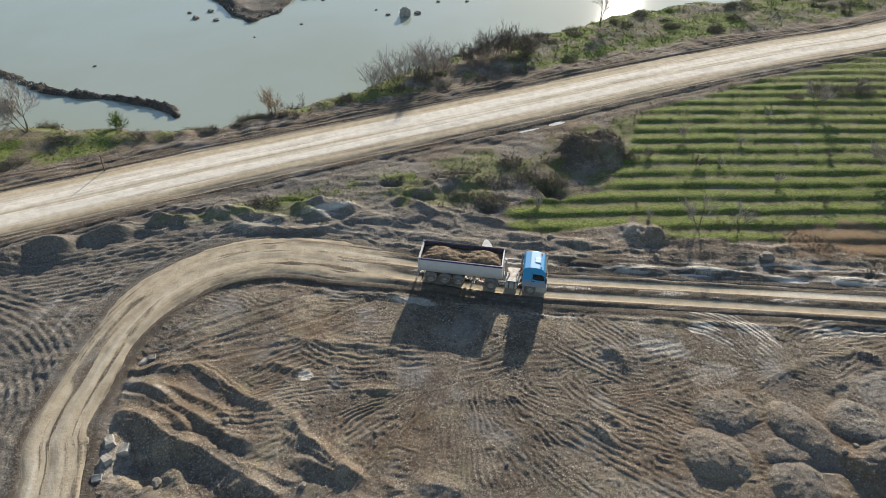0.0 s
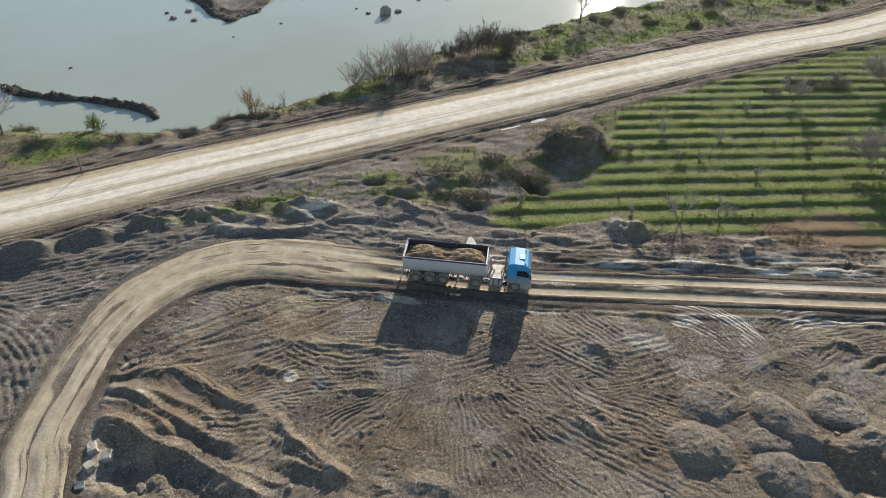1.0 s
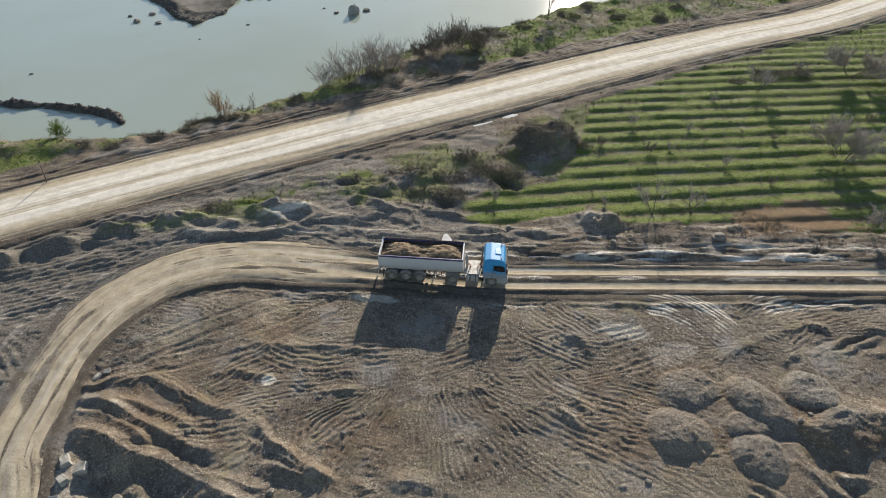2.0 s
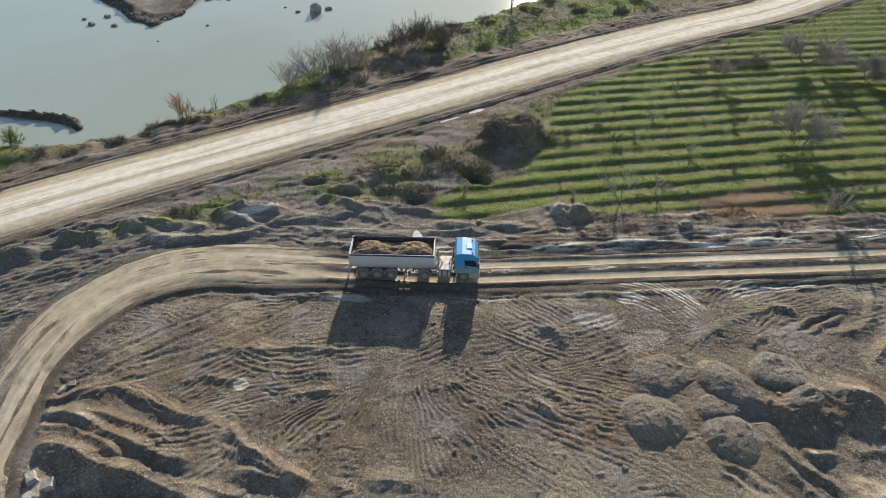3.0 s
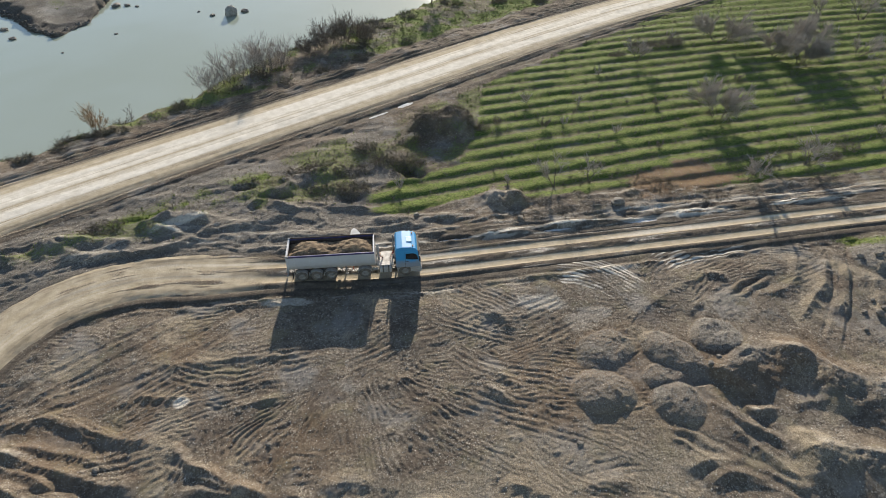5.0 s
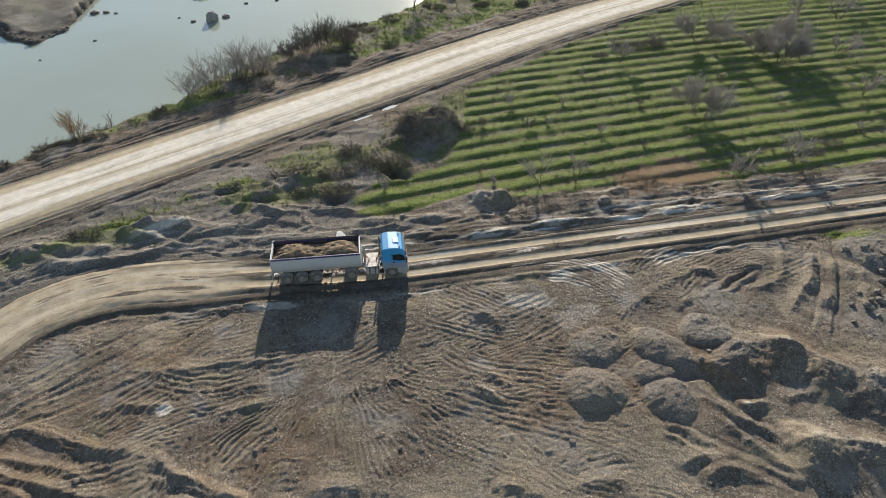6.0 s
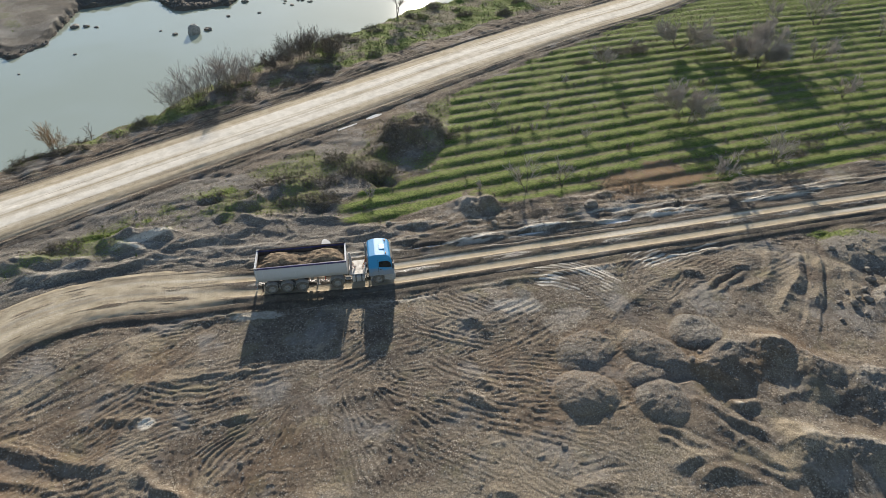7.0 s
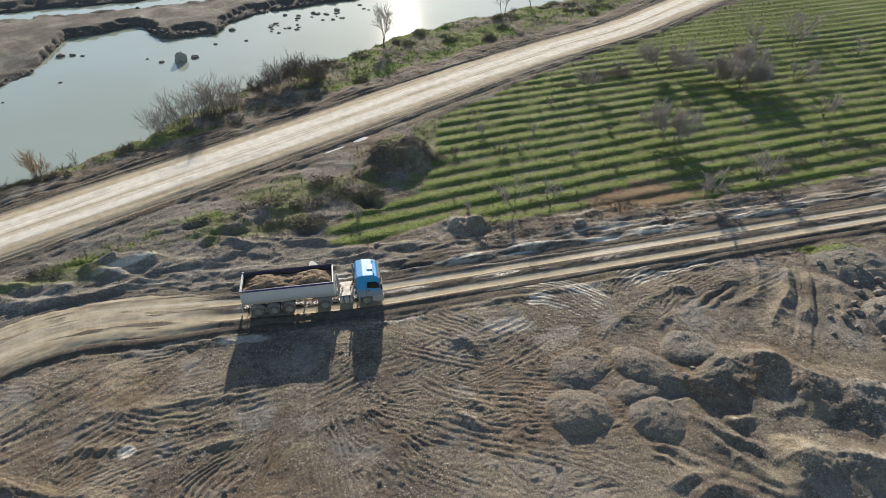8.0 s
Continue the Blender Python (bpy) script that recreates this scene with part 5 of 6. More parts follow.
    shape = [(y * 0.985, z + 0.012 if z < top else z - 0.05) for y, z in inner]
    a = [lining.verts.new((front - 0.18, y, z)) for y, z in shape]
    b = [lining.verts.new((back + 0.07, y, z)) for y, z in shape]
    for k in range(n - 1):
        lining.faces.new((a[k], b[k], b[k + 1], a[k + 1]))
    lining.faces.new(a)
    lining.faces.new(b[::-1])
    part("lining", lining, RUST, body, "rust-brown inner walls")
    for side in (-1, 1):
        part("top_rail", boxes(((back - 0.02, side * 1.235 - 0.06, top - 0.10), (front - 0.05, side * 1.235 + 0.06, top + 0.07)), bevel=0.02), NAVY, body, "navy-blue top rail")
        for xx in np.linspace(back + 0.5, front - 0.5, 6):
            part("side_rib", boxes(((xx, side * 1.215 - 0.025, 1.95), (xx + 0.07, side * 1.215 + 0.02, top - 0.04)), bevel=0.01), BOXPAINT, body)
    part("front_rail", boxes(((front - 0.17, -1.28, top - 0.02), (front - 0.06, 1.28, top + 0.08)), bevel=0.02), BOXPAINT, body)
    gate = part("tailgate", boxes(((back - 0.10, -1.24, 1.22), (back - 0.01, 1.24, top + 0.08)), bevel=0.02), BOXPAINT, lorry, "dusty white tailgate")
    for yy in (-1.1, -0.4, 0.4, 1.1):
        part("gate_rib", boxes(((back - 0.16, yy - 0.05, 1.28), (back - 0.10, yy + 0.05, top)), bevel=0.01), BOXPAINT, gate)
    for side in (-1, 1):
        part("gate_hinge", boxes(((back - 0.13, side * 1.29 - 0.07, top + 0.02), (back + 0.16, side * 1.29 + 0.07, top + 0.14)), bevel=0.02), STEEL, gate)
    bm = rod(bmesh.new(), (-3.78, 0, 1.15), (-3.84, 0, 2.55), 0.12, 14)
    rod(bm, (-3.84, 0, 2.55), (-3.86, 0, 2.85), 0.085, 14)
    part("tipping_ram", bm, ALLOY, lorry, "pale hydraulic ram")
    bm = bmesh.new()
    for yy in (-0.95, -0.6):
        rod(bm, (-3.98, yy, 1.35), (-3.98, yy, 2.95), 0.02)
    for zz in np.arange(1.5, 2.9, 0.28):
        rod(bm, (-3.98, -0.95, zz), (-3.98, -0.6, zz), 0.016)
    part("ladder", bm, ALLOY, lorry)
    part("rolled_cover", rod(bmesh.new(), (back + 0.1, 1.27, top + 0.11), (front - 0.1, 1.27, top + 0.11), 0.055, 10), RUST, lorry)

    # the load: one uneven heap, higher at both ends
    lx, ly = np.meshgrid(np.linspace(back + 0.09, front - 0.22, 74), np.linspace(-1.17, 1.17, 26))
    u, v = (lx - back) / (front - back), ly / 1.17
    hump = 0.55 * np.exp(-(((u - 0.24) / 0.20) ** 2)) + 0.62 * np.exp(-(((u - 0.76) / 0.17) ** 2)) + 0.30
    lz = 2.46 + 0.72 * hump * (1 - np.abs(v) ** 4.0) * step(u, -0.05, 0.14) * step(1 - u, -0.05, 0.10) + 0.09 * layers(lx / 0.5, ly / 0.3, 301, 4, 0.7)
    load = sheet("load", lx, ly, lz, {}, LOAD)
    load.parent = lorry
    tagged(load, "heaped brown earth load")
    return lorry


LORRY_TURN = -9.6
tipper_lorry(pose(9.42, 42.66, 0.0, 0, 0, LORRY_TURN))


# ---------------------------------------------------------------- plants
def tubes(name, pieces, material, parent=None, label="", sides=3):
    """Many tapered twigs, each (from, to, radius, radius), in one mesh."""
    a, b = np.array([p[0] for p in pieces], float), np.array([p[1] for p in pieces], float)
    ra, rb = np.array([p[2] for p in pieces]), np.array([p[3] for p in pieces])
    d = b - a
    d /= np.maximum(np.linalg.norm(d, axis=1), 1e-6)[:, None]
    other = np.where(np.abs(d[:, 2:]) < 0.8, np.array([[0, 0, 1.0]]), np.array([[1.0, 0, 0]]))
    u = np.cross(d, other)
    u /= np.linalg.norm(u, axis=1)[:, None]
    w = np.cross(d, u)
    turn = 2 * math.pi * np.arange(sides) / sides
    ring = u[:, None] * np.cos(turn)[None, :, None] + w[:, None] * np.sin(turn)[None, :, None]
    verts = np.concatenate([a[:, None] + ring * ra[:, None, None], b[:, None] + ring * rb[:, None, None]], 1).reshape(-1, 3)
    k = np.arange(sides)
    one = np.stack([k, (k + 1) % sides, (k + 1) % sides + sides, k + sides], -1)
    faces = (np.arange(len(a))[:, None, None] * 2 * sides + one).reshape(-1, 4)
    return soup(name, verts, faces, material, parent, label)


def soup(name, verts, faces, material, parent=None, label="", smooth=False):
    """A mesh from arrays of corners and of faces that all have as many corners."""
    mesh = bpy.data.meshes.new(name)
    mesh.vertices.add(len(verts))
    mesh.vertices.foreach_set("co", np.asarray(verts, np.float32).ravel())
    mesh.loops.add(faces.size)
    mesh.polygons.add(len(faces))
    mesh.loops.foreach_set("vertex_index", faces.ravel().astype(np.int32))
    mesh.polygons.foreach_set("loop_start", np.arange(0, faces.size, faces.shape[1], dtype=np.int32))
    mesh.polygons.foreach_set("use_smooth", np.full(len(faces), smooth))
    mesh.update(calc_edges=True)
    mesh.materials.append(material)
    ob = new(name, mesh)
    ob.parent = parent
    return tagged(ob, label)


def grow(rng, start, way, length, radius, depth, out, fine, droop=0.0, fork=(2, 4), spread=0.6):
    """Branches from start, each a bent line of pieces that forks further."""
    p, d = np.array(start, float), np.array(way, float)
    d /= np.linalg.norm(d)
    count = 4 if depth else 2
    for k in range(count):
        d = d + rng.normal(0, 0.13, 3) + np.array([0, 0, 0.06 - droop])
        d /= np.linalg.norm(d)
        q = p + d * length / count
        r0, r1 = radius * (1 - 0.62 * k / count), radius * (1 - 0.62 * (k + 1) / count)
        (out if depth > 1 else fine).append((p, q, r0, r1))
        if depth > 0 and (k > 0 or depth < 3):
            for _ in range(rng.integers(*fork)):
                side = rng.normal(0, 1, 3)
                side -= d * side.dot(d)
                side /= np.linalg.norm(side)
                grow(rng, q, d + side * rng.uniform(spread * 0.7, spread * 1.5), length * rng.uniform(0.42, 0.68), r1 * 0.6, depth - 1, out, fine, droop, fork, spread)
        p = q


def bare_tree(x, y, height, seed, label, twig=None, stems=1, depth=3, lean=0.25, group="", category="tree", thick=1.0, fork=(1, 3), foot=0.10, least=0.020):
    """A leafless tree or many-stemmed shrub with trunk and limbs in one part and its twigs in another."""
    rng = np.random.default_rng(seed)
    tree = new("bare_tree" if stems == 1 else "bare_shrub")
    tree.location = (x, y, land_at(x, y) - 0.08)
    tagged(tree, label, category, group)
    twigs = []
    for k in range(stems):
        limbs = []
        angle = rng.uniform(0, 2 * math.pi)
        tilt = rng.uniform(0.1, 1.0) * lean * (1 if stems == 1 else 2.4)
        base = np.array([math.cos(angle), math.sin(angle), 0]) * (0 if stems == 1 else rng.uniform(0.0, foot * height))
        tall = height * rng.uniform(0.50, 0.62) * (1 if stems == 1 else rng.uniform(0.8, 1.15))
        grow(rng, base, (math.cos(angle) * tilt, math.sin(angle) * tilt, 1), tall, thick * 0.020 * height / (stems**0.4), depth, limbs, twigs, fork=fork)
        if limbs:
            tubes("trunk", limbs, BARK, tree, sides=5)
    for k, piece in enumerate(twigs):
        twigs[k] = (piece[0], piece[1], max(piece[2], least), max(piece[3], least * 0.65))
    tagged(tubes("crown", twigs, twig or TWIG, tree, "bare tangled twigs"), kind="stuff")
    return tree


def bramble(x, y, half, high, seed, label, leafy=0.5, leaf=None, group="", category="bush"):
    """A low thicket: bent canes and, between them, small leaves."""
    rng = np.random.default_rng(seed)
    bush = new("bramble_bush")
    bush.location = (x, y, land_at(x, y) - 0.05)
    tagged(bush, label, category, group)
    canes = []
    for _ in range(int(52 * half[0] * half[1] + 30)):
        r, a = math.sqrt(rng.uniform(0, 1)) * 0.85, rng.uniform(0, 2 * math.pi)
        p = np.array([half[0] * r * math.cos(a), half[1] * r * math.sin(a), 0.0])
        p[2] = land_at(x + p[0], y + p[1]) - bush.location.z - 0.1
        d = np.array([math.cos(a) * 0.5 * r, math.sin(a) * 0.5 * r, 1.0]) + rng.normal(0, 0.4, 3)
        size = high * rng.uniform(0.35, 0.75) * (1.15 - 0.6 * r * r)
        for k in range(3):
            q = p + d / np.linalg.norm(d) * size / 2.0
            canes.append((p, q, 0.024 - 0.004 * k, 0.020 - 0.004 * k))
            p, d = q, d + np.array([*rng.normal(0, 0.5, 2), -0.45])
    tagged(tubes("cane_tangle", canes, TWIG_DARK, bush, "tangled dark canes"), kind="stuff")
    count = int(len(canes) * leafy * 2)
    if count:
        ends = np.array([c[1] for c in canes])[rng.integers(0, len(canes), count)] + rng.normal(0, 0.09, (count, 3))
        a = rng.normal(0, 1, (count, 3))
        b = rng.normal(0, 1, (count, 3))
        a /= np.linalg.norm(a, axis=1)[:, None]
        b /= np.linalg.norm(b, axis=1)[:, None]
        size = rng.uniform(0.04, 0.10, (count, 1))
        verts = np.stack([ends - a * size, ends + b * size * 0.6, ends + a * size, ends - b * size * 0.6], 1).reshape(-1, 3)
        tagged(soup("foliage", verts, np.arange(count * 4).reshape(-1, 4), leaf or LEAF_DARK, bush, "small withered leaves"), kind="stuff")
    return bush


BANK_TREE, FIELD_TREE = "trees on the river bank", "bare trees in the field"
bare_tree(-55.0, 72.6, 5.6, 1, "leafless grey-brown tree on the grassy river bank", stems=4, fork=(2, 3), group=BANK_TREE)
bare_tree(-58.6, 71.6, 5.4, 2, "leafless grey-brown tree on the grassy river bank", stems=4, fork=(2, 3), group=BANK_TREE)
bare_tree(-44.0, 74.6, 2.6, 3, "small green willow shrub by the water's edge", LEAF_GREEN, 10, 2, fork=(1, 4), group=BANK_TREE, category="shrub")
bare_tree(-24.2, 78.6, 3.8, 4, "orange-twigged bare shrub above the river bank", TWIG_ORANGE, 7, 2, fork=(1, 4), group=BANK_TREE, category="shrub")
bare_tree(-20.5, 81.4, 2.6, 5, "thin leafless sapling on the river bank", stems=2, depth=2, group=BANK_TREE)
for k, (x, y, h) in enumerate(((-10.6, 86.6, 3.8), (-7.8, 88.0, 4.6), (-5.2, 89.2, 5.2), (-2.8, 90.4, 5.0), (-0.6, 91.4, 4.4))):
    bare_tree(x, y, h, 10 + k, "tall many-stemmed leafless willow on the river bank", stems=13, depth=2, least=0.014, lean=0.26, foot=0.28, fork=(1, 4), group=BANK_TREE)
for k, (x, y, h) in enumerate(((8.0, 97.4, 4.4), (10.4, 98.6, 4.8), (13.0, 98.2, 3.8), (5.6, 96.0, 3.4), (3.4, 94.6, 2.6))):
    bare_tree(x, y, h, 20 + k, "dark dense leafless shrub on the river bank", TWIG_DARK, 14, 2, lean=0.28, foot=0.25, fork=(1, 4), group=BANK_TREE)
bare_tree(28.0, 113.0, 7.0, 30, "leafless tree standing against the bright water", stems=2, fork=(2, 3), group=BANK_TREE)
bare_tree(56.0, 122.0, 6.0, 31, "leafless tree on the grassy river bank", stems=2, group=BANK_TREE)
bare_tree(64.0, 125.0, 4.6, 32, "leafless tree on the grassy river bank", stems=2, group=BANK_TREE)
for k, (x, y, h) in enumerate(((53.6, 61.0, 5.2), (67.6, 83.2, 5.4), (74.6, 72.8, 5.2), (76.4, 75.6, 5.8), (72.6, 76.0, 4.4))):
    bare_tree(x, y, h, 40 + k, "wide leafless grey fruit tree among the grassy rows", stems=5 if k else 9, depth=3, group=FIELD_TREE, fork=(2, 4) if k else (2, 3), lean=0.72 if k else 0.55, foot=0.10 if k else 0.22, least=0.020)
for k, (x, y, h) in enumerate(((85.0, 72.6, 5.0), (51.6, 79.6, 3.6), (78.2, 60.2, 4.2), (98.0, 86.0, 5.6), (91.0, 88.0, 5.0), (48.0, 47.2, 3.4), (56.4, 48.4, 3.6), (105, 91.5, 5.2))):
    bare_tree(x, y, h, 50 + k, "leafless grey fruit tree among the grassy rows", stems=4, depth=3, group=FIELD_TREE, lean=0.6, least=0.024)
for k, (x, y, h) in enumerate(((26.7, 51.8, 3.8), (31.0, 51.6, 3.8), (104, 78, 4.8))):
    bare_tree(x, y, h, 60 + k, "slender leafless fruit tree at the field's edge", stems=2, depth=3, group=FIELD_TREE, fork=(1, 3), lean=0.3, foot=0.04, least=0.014)
for k, (x, y, half, high) in enumerate(((54.8, 84.6, (1.6, 1.2), 1.8), (57.6, 84.4, (1.6, 1.2), 1.6), (60.6, 84.4, (1.9, 1.4), 2.0), (50.0, 82.6, (1.4, 1.0), 1.2), (60.5, 49.2, (1.6, 0.9), 1.1), (64.0, 50.2, (1.5, 0.9), 1.0))):
    bramble(x, y, half, high, 90 + k, "dense grey-brown bush at the edge of the field", 0.25, group="bushes round the field")
for k, (x, y, h) in enumerate(((30.4, 64.0, 1.9), (33.2, 64.6, 1.2), (30.6, 70.8, 1.7), (25.0, 66.4, 1.5), (38.5, 60.5, 1.4), (37.5, 69.2, 1.3), (47.0, 66.0, 1.2), (44.0, 77.0, 1.3), (61.0, 86.0, 1.8), (62.5, 70.0, 1.3), (10.0, 55.6, 1.6), (22.0, 53.5, 1.5), (42.0, 56.2, 1.2), (66, 62, 1.4), (70, 52, 1.5))):
    bare_tree(x, y, h, 70 + k, "small leafless sapling growing in the planted rows", TWIG_DARK if k % 3 == 0 else TWIG, 4, 2, group="saplings in the rows", category="sapling")
THICKET = "brambles between the roads"
for k, (x, y, half, high, leafy) in enumerate(((8.0, 64.4, (1.3, 1.1), 1.7, 1.2), (12.2, 60.0, (2.2, 1.4), 1.7, 1.2), (5.2, 56.4, (1.9, 1.2), 1.5, 1.0), (9.4, 61.2, (1.6, 1.0), 1.4, 1.0), (15.0, 64.6, (1.6, 0.8), 1.0, 0.6), (22.5, 66.0, (1.6, 0.8), 0.9, 0.6),
                                               (16.4, 68.4, (2.2, 1.5), 0.9, 0.5), (20.2, 68.2, (2.2, 1.6), 0.8, 0.5), (18.2, 66.0, (2.6, 1.6), 0.8, 0.4), (15.0, 66.6, (1.6, 1.2), 0.8, 0.5), (21.6, 66.2, (1.6, 1.2), 0.7, 0.4),
                                               (-20.3, 56.2, (2.4, 1.3), 1.1, 0.3), (1.0, 61.5, (3.0, 1.5), 0.8, 0.3), (5.6, 60.2, (2.6, 1.4), 0.9, 0.4), (-5.8, 60.6, (1.2, 0.7), 0.8, 0.4), (2.0, 57.4, (2.2, 1.0), 0.7, 0.3))):
    bramble(x, y, half, high, 100 + k, "dark tangled bramble thicket on the rough verge" if leafy > 0.5 else "brown dead bramble patch on the rough verge", leafy, group=THICKET)
rng = np.random.default_rng(5)
for k in range(80):
    t = rng.uniform(0, 1)
    x = -62 + 150 * t + rng.normal(0, 1)
    shore_y, road_y = np.interp(x, SHORE_X, SHORE_Y), np.interp(x, HAUL[:, 0], HAUL[:, 1]) + 9.5
    if shore_y - 2.5 < road_y:
        continue
    y = rng.uniform(road_y, shore_y - 2.0)
    bramble(x, y, (rng.uniform(0.7, 2.0), rng.uniform(0.6, 1.2)), rng.uniform(0.6, 1.5), 140 + k, "brown and green scrub bush on the river bank", rng.uniform(0.2, 1.3), LEAF_GREEN if k % 4 == 0 else LEAF_DARK, "scrub on the river bank")


# ---------------------------------------------------------------- loose cover
def tufts(name, x, y, tall, blades, material, seed, label, width=0.02):
    """Grass and weeds: bunches of narrow blades at many places."""
    rng = np.random.default_rng(seed)
    z = lands_at(x, y)
    n = len(x)
    root = np.repeat(np.stack([x, y, z - 0.02], -1), blades, 0) + np.concatenate([rng.normal(0, 0.07, (n * blades, 2)), np.zeros((n * blades, 1))], 1)
    size = np.repeat(tall, blades)[:, None] * rng.uniform(0.5, 1.1, (n * blades, 1))
    tip = root + np.concatenate([rng.normal(0, 0.45, (n * blades, 2)) * size, size], 1)
    a = rng.uniform(0, math.pi, n * blades)
    across = np.stack([np.cos(a), np.sin(a), 0 * a], -1) * width * (0.6 + size * 2)
    verts = np.stack([root - across, root + across, tip], 1).reshape(-1, 3)
    return tagged(soup(name, verts, np.arange(n * blades * 3).reshape(-1, 3), material), label, "grass", kind="stuff")


def scatter(seed, count, low, high, accept):
    """Random places in a rectangle that pass a test on arrays."""
    rng = np.random.default_rng(seed)
    x, y = rng.uniform(low[0], high[0], count), rng.uniform(low[1], high[1], count)
    keep = accept(x, y) > rng.uniform(0, 1, count)
    return x[keep], y[keep]


def green_at(x, y):
    return ground(x, y)[1][:, 2]


x, y = scatter(1, 46000, (5, 45), (125, 118), lambda x, y: field_mask(x, y) * np.clip(green_at(x, y) * 1.2, 0, 1))
tufts("field_grass", x, y, np.random.default_rng(2).uniform(0.06, 0.17, len(x)), 5, LEAF_GREEN, 3, "fresh green grass covering the planted rows", 0.03)
x, y = scatter(4, 60000, (-75, 52), (95, 134), lambda x, y: (1 - field_mask(x, y)) * green_at(x, y))
tufts("bank_grass", x, y, np.random.default_rng(5).uniform(0.10, 0.32, len(x)), 5, LEAF_GREEN, 6, "rough green grass on the banks and verges", 0.03)
x, y = scatter(7, 26000, (-75, 52), (95, 134), lambda x, y: (1 - field_mask(x, y)) * np.clip(green_at(x, y) + 0.12, 0, 0.6) * (np.abs(along(x, y, HAUL)[0]) > 7) * (y < np.interp(x, SHORE_X, SHORE_Y) - 1.5))
tufts("dry_weeds", x, y, np.random.default_rng(8).uniform(0.15, 0.45, len(x)), 5, STRAW, 9, "dry straw-coloured weeds on the banks", 0.018)

x, y = scatter(40, 2600, (46, 33), (60, 37.5), lambda x, y: green_at(x, y))
tufts("track_grass", x, y, np.random.default_rng(41).uniform(0.06, 0.16, len(x)), 5, LEAF_GREEN, 42, "thin green grass patch beside the dirt track", 0.025)

DEAD = island_material("dead_scrub", (0.185, 0.158, 0.115), (0.330, 0.290, 0.218))
x, y = scatter(14, 16000, (-8, 54), (17, 69), lambda x, y: (1 - field_mask(x, y)) * 0.55 * step(y - 52.5 - 0.12 * x, 1.5, 6) * step(-along(x, y, HAUL)[0], 7, 10) * step(x, -8, 2) * step(layers(x / 2.5, y / 2.5, 131, 3), -0.2, 0.5))
tufts("dead_scrub", x, y, np.random.default_rng(15).uniform(0.08, 0.26, len(x)), 6, DEAD, 16, "brown dead weeds and brambles between the roads", 0.022)
x, y = scatter(17, 9000, (20, 44.5), (85, 53), lambda x, y: (along(x, y, TRACK)[0] > 4.5) * step(layers(x / 3.5, y / 3.5, 133, 3), 0.0, 0.5))
tufts("edge_scrub", x, y, np.random.default_rng(18).uniform(0.08, 0.25, len(x)), 6, DEAD, 19, "brown dead weeds along the field's edge", 0.022)
x, y = scatter(20, 30000, (-65, 62), (85, 132), lambda x, y: (along(x, y, HAUL)[0] > 9) * (y < np.interp(x, SHORE_X, SHORE_Y) - 2) * step(layers(x / 4, y / 4, 135, 3), -0.1, 0.5))
tufts("bank_scrub", x, y, np.random.default_rng(21).uniform(0.10, 0.36, len(x)), 6, DEAD, 22, "brown dead weeds on the river bank", 0.026)

# dark seedlings along the foot of every ridge
rng = np.random.default_rng(12)
pieces = []
for row in range(0, 25):
    for x in np.arange(8, 125, 1.15):
        x = x + rng.normal(0, 0.35)
        y = ROWS_Y0 + ROWS_STEP * (row + 0.12) - row_bend(x) + rng.normal(0, 0.16)
        if rng.uniform() < 0.55 or field_mask(np.array([x]), np.array([y]))[0] < 0.7:
            continue
        base = np.array([x, y, land_at(x, y) - 0.03])
        size = rng.uniform(0.28, 0.75) * (1.5 if rng.uniform() < 0.06 else 1)
        for _ in range(int(rng.integers(5, 11))):
            d = np.array([*rng.normal(0, 0.45, 2), 1.0])
            mid = base + d * size * 0.5
            pieces.append((base, mid, 0.016, 0.012))
            pieces.append((mid, mid + np.array([*rng.normal(0, 0.5, 2), 0.6]) * size * 0.6, 0.014, 0.006))
seedlings = tubes("row_plants", pieces, TWIG_DARK, sides=3)
tagged(seedlings, "dark bare young plants along the field rows", "crop", kind="stuff")


def pebbles(name, x, y, size, seed, material, label, sink=0.3, flat=0.7):
    """Many small stones, each a dented eight-cornered lump."""
    rng = np.random.default_rng(seed)
    n = len(x)
    core = np.array([[1, 0, 0], [0.1, 0.95, 0.1], [-0.9, 0.1, 0], [0.05, -0.9, 0.1], [0.1, 0.05, 0.9], [0, 0, -0.9]])
    faces = np.array([[0, 1, 4], [1, 2, 4], [2, 3, 4], [3, 0, 4], [1, 0, 5], [2, 1, 5], [3, 2, 5], [0, 3, 5]])
    body = core[None] * rng.uniform(0.7, 1.25, (n, len(core), 1)) * size[:, None, None] * np.concatenate([rng.uniform(0.7, 1.3, (n, 1, 2)), np.full((n, 1, 1), flat)], 2)
    a = rng.uniform(0, 2 * math.pi, n)
    c, s = np.cos(a)[:, None], np.sin(a)[:, None]
    body = np.stack([body[..., 0] * c - body[..., 1] * s, body[..., 0] * s + body[..., 1] * c, body[..., 2]], -1)
    body += np.stack([x, y, lands_at(x, y) + size * flat * (0.5 - sink)], -1)[:, None]
    ob = soup(name, body.reshape(-1, 3), (np.arange(n)[:, None, None] * len(core) + faces).reshape(-1, 3), material)
    return tagged(ob, label, "stones", kind="stuff")


def pit_at(x, y):
    return (along(x, y, TRACK)[0] < -3.2) * 1.0


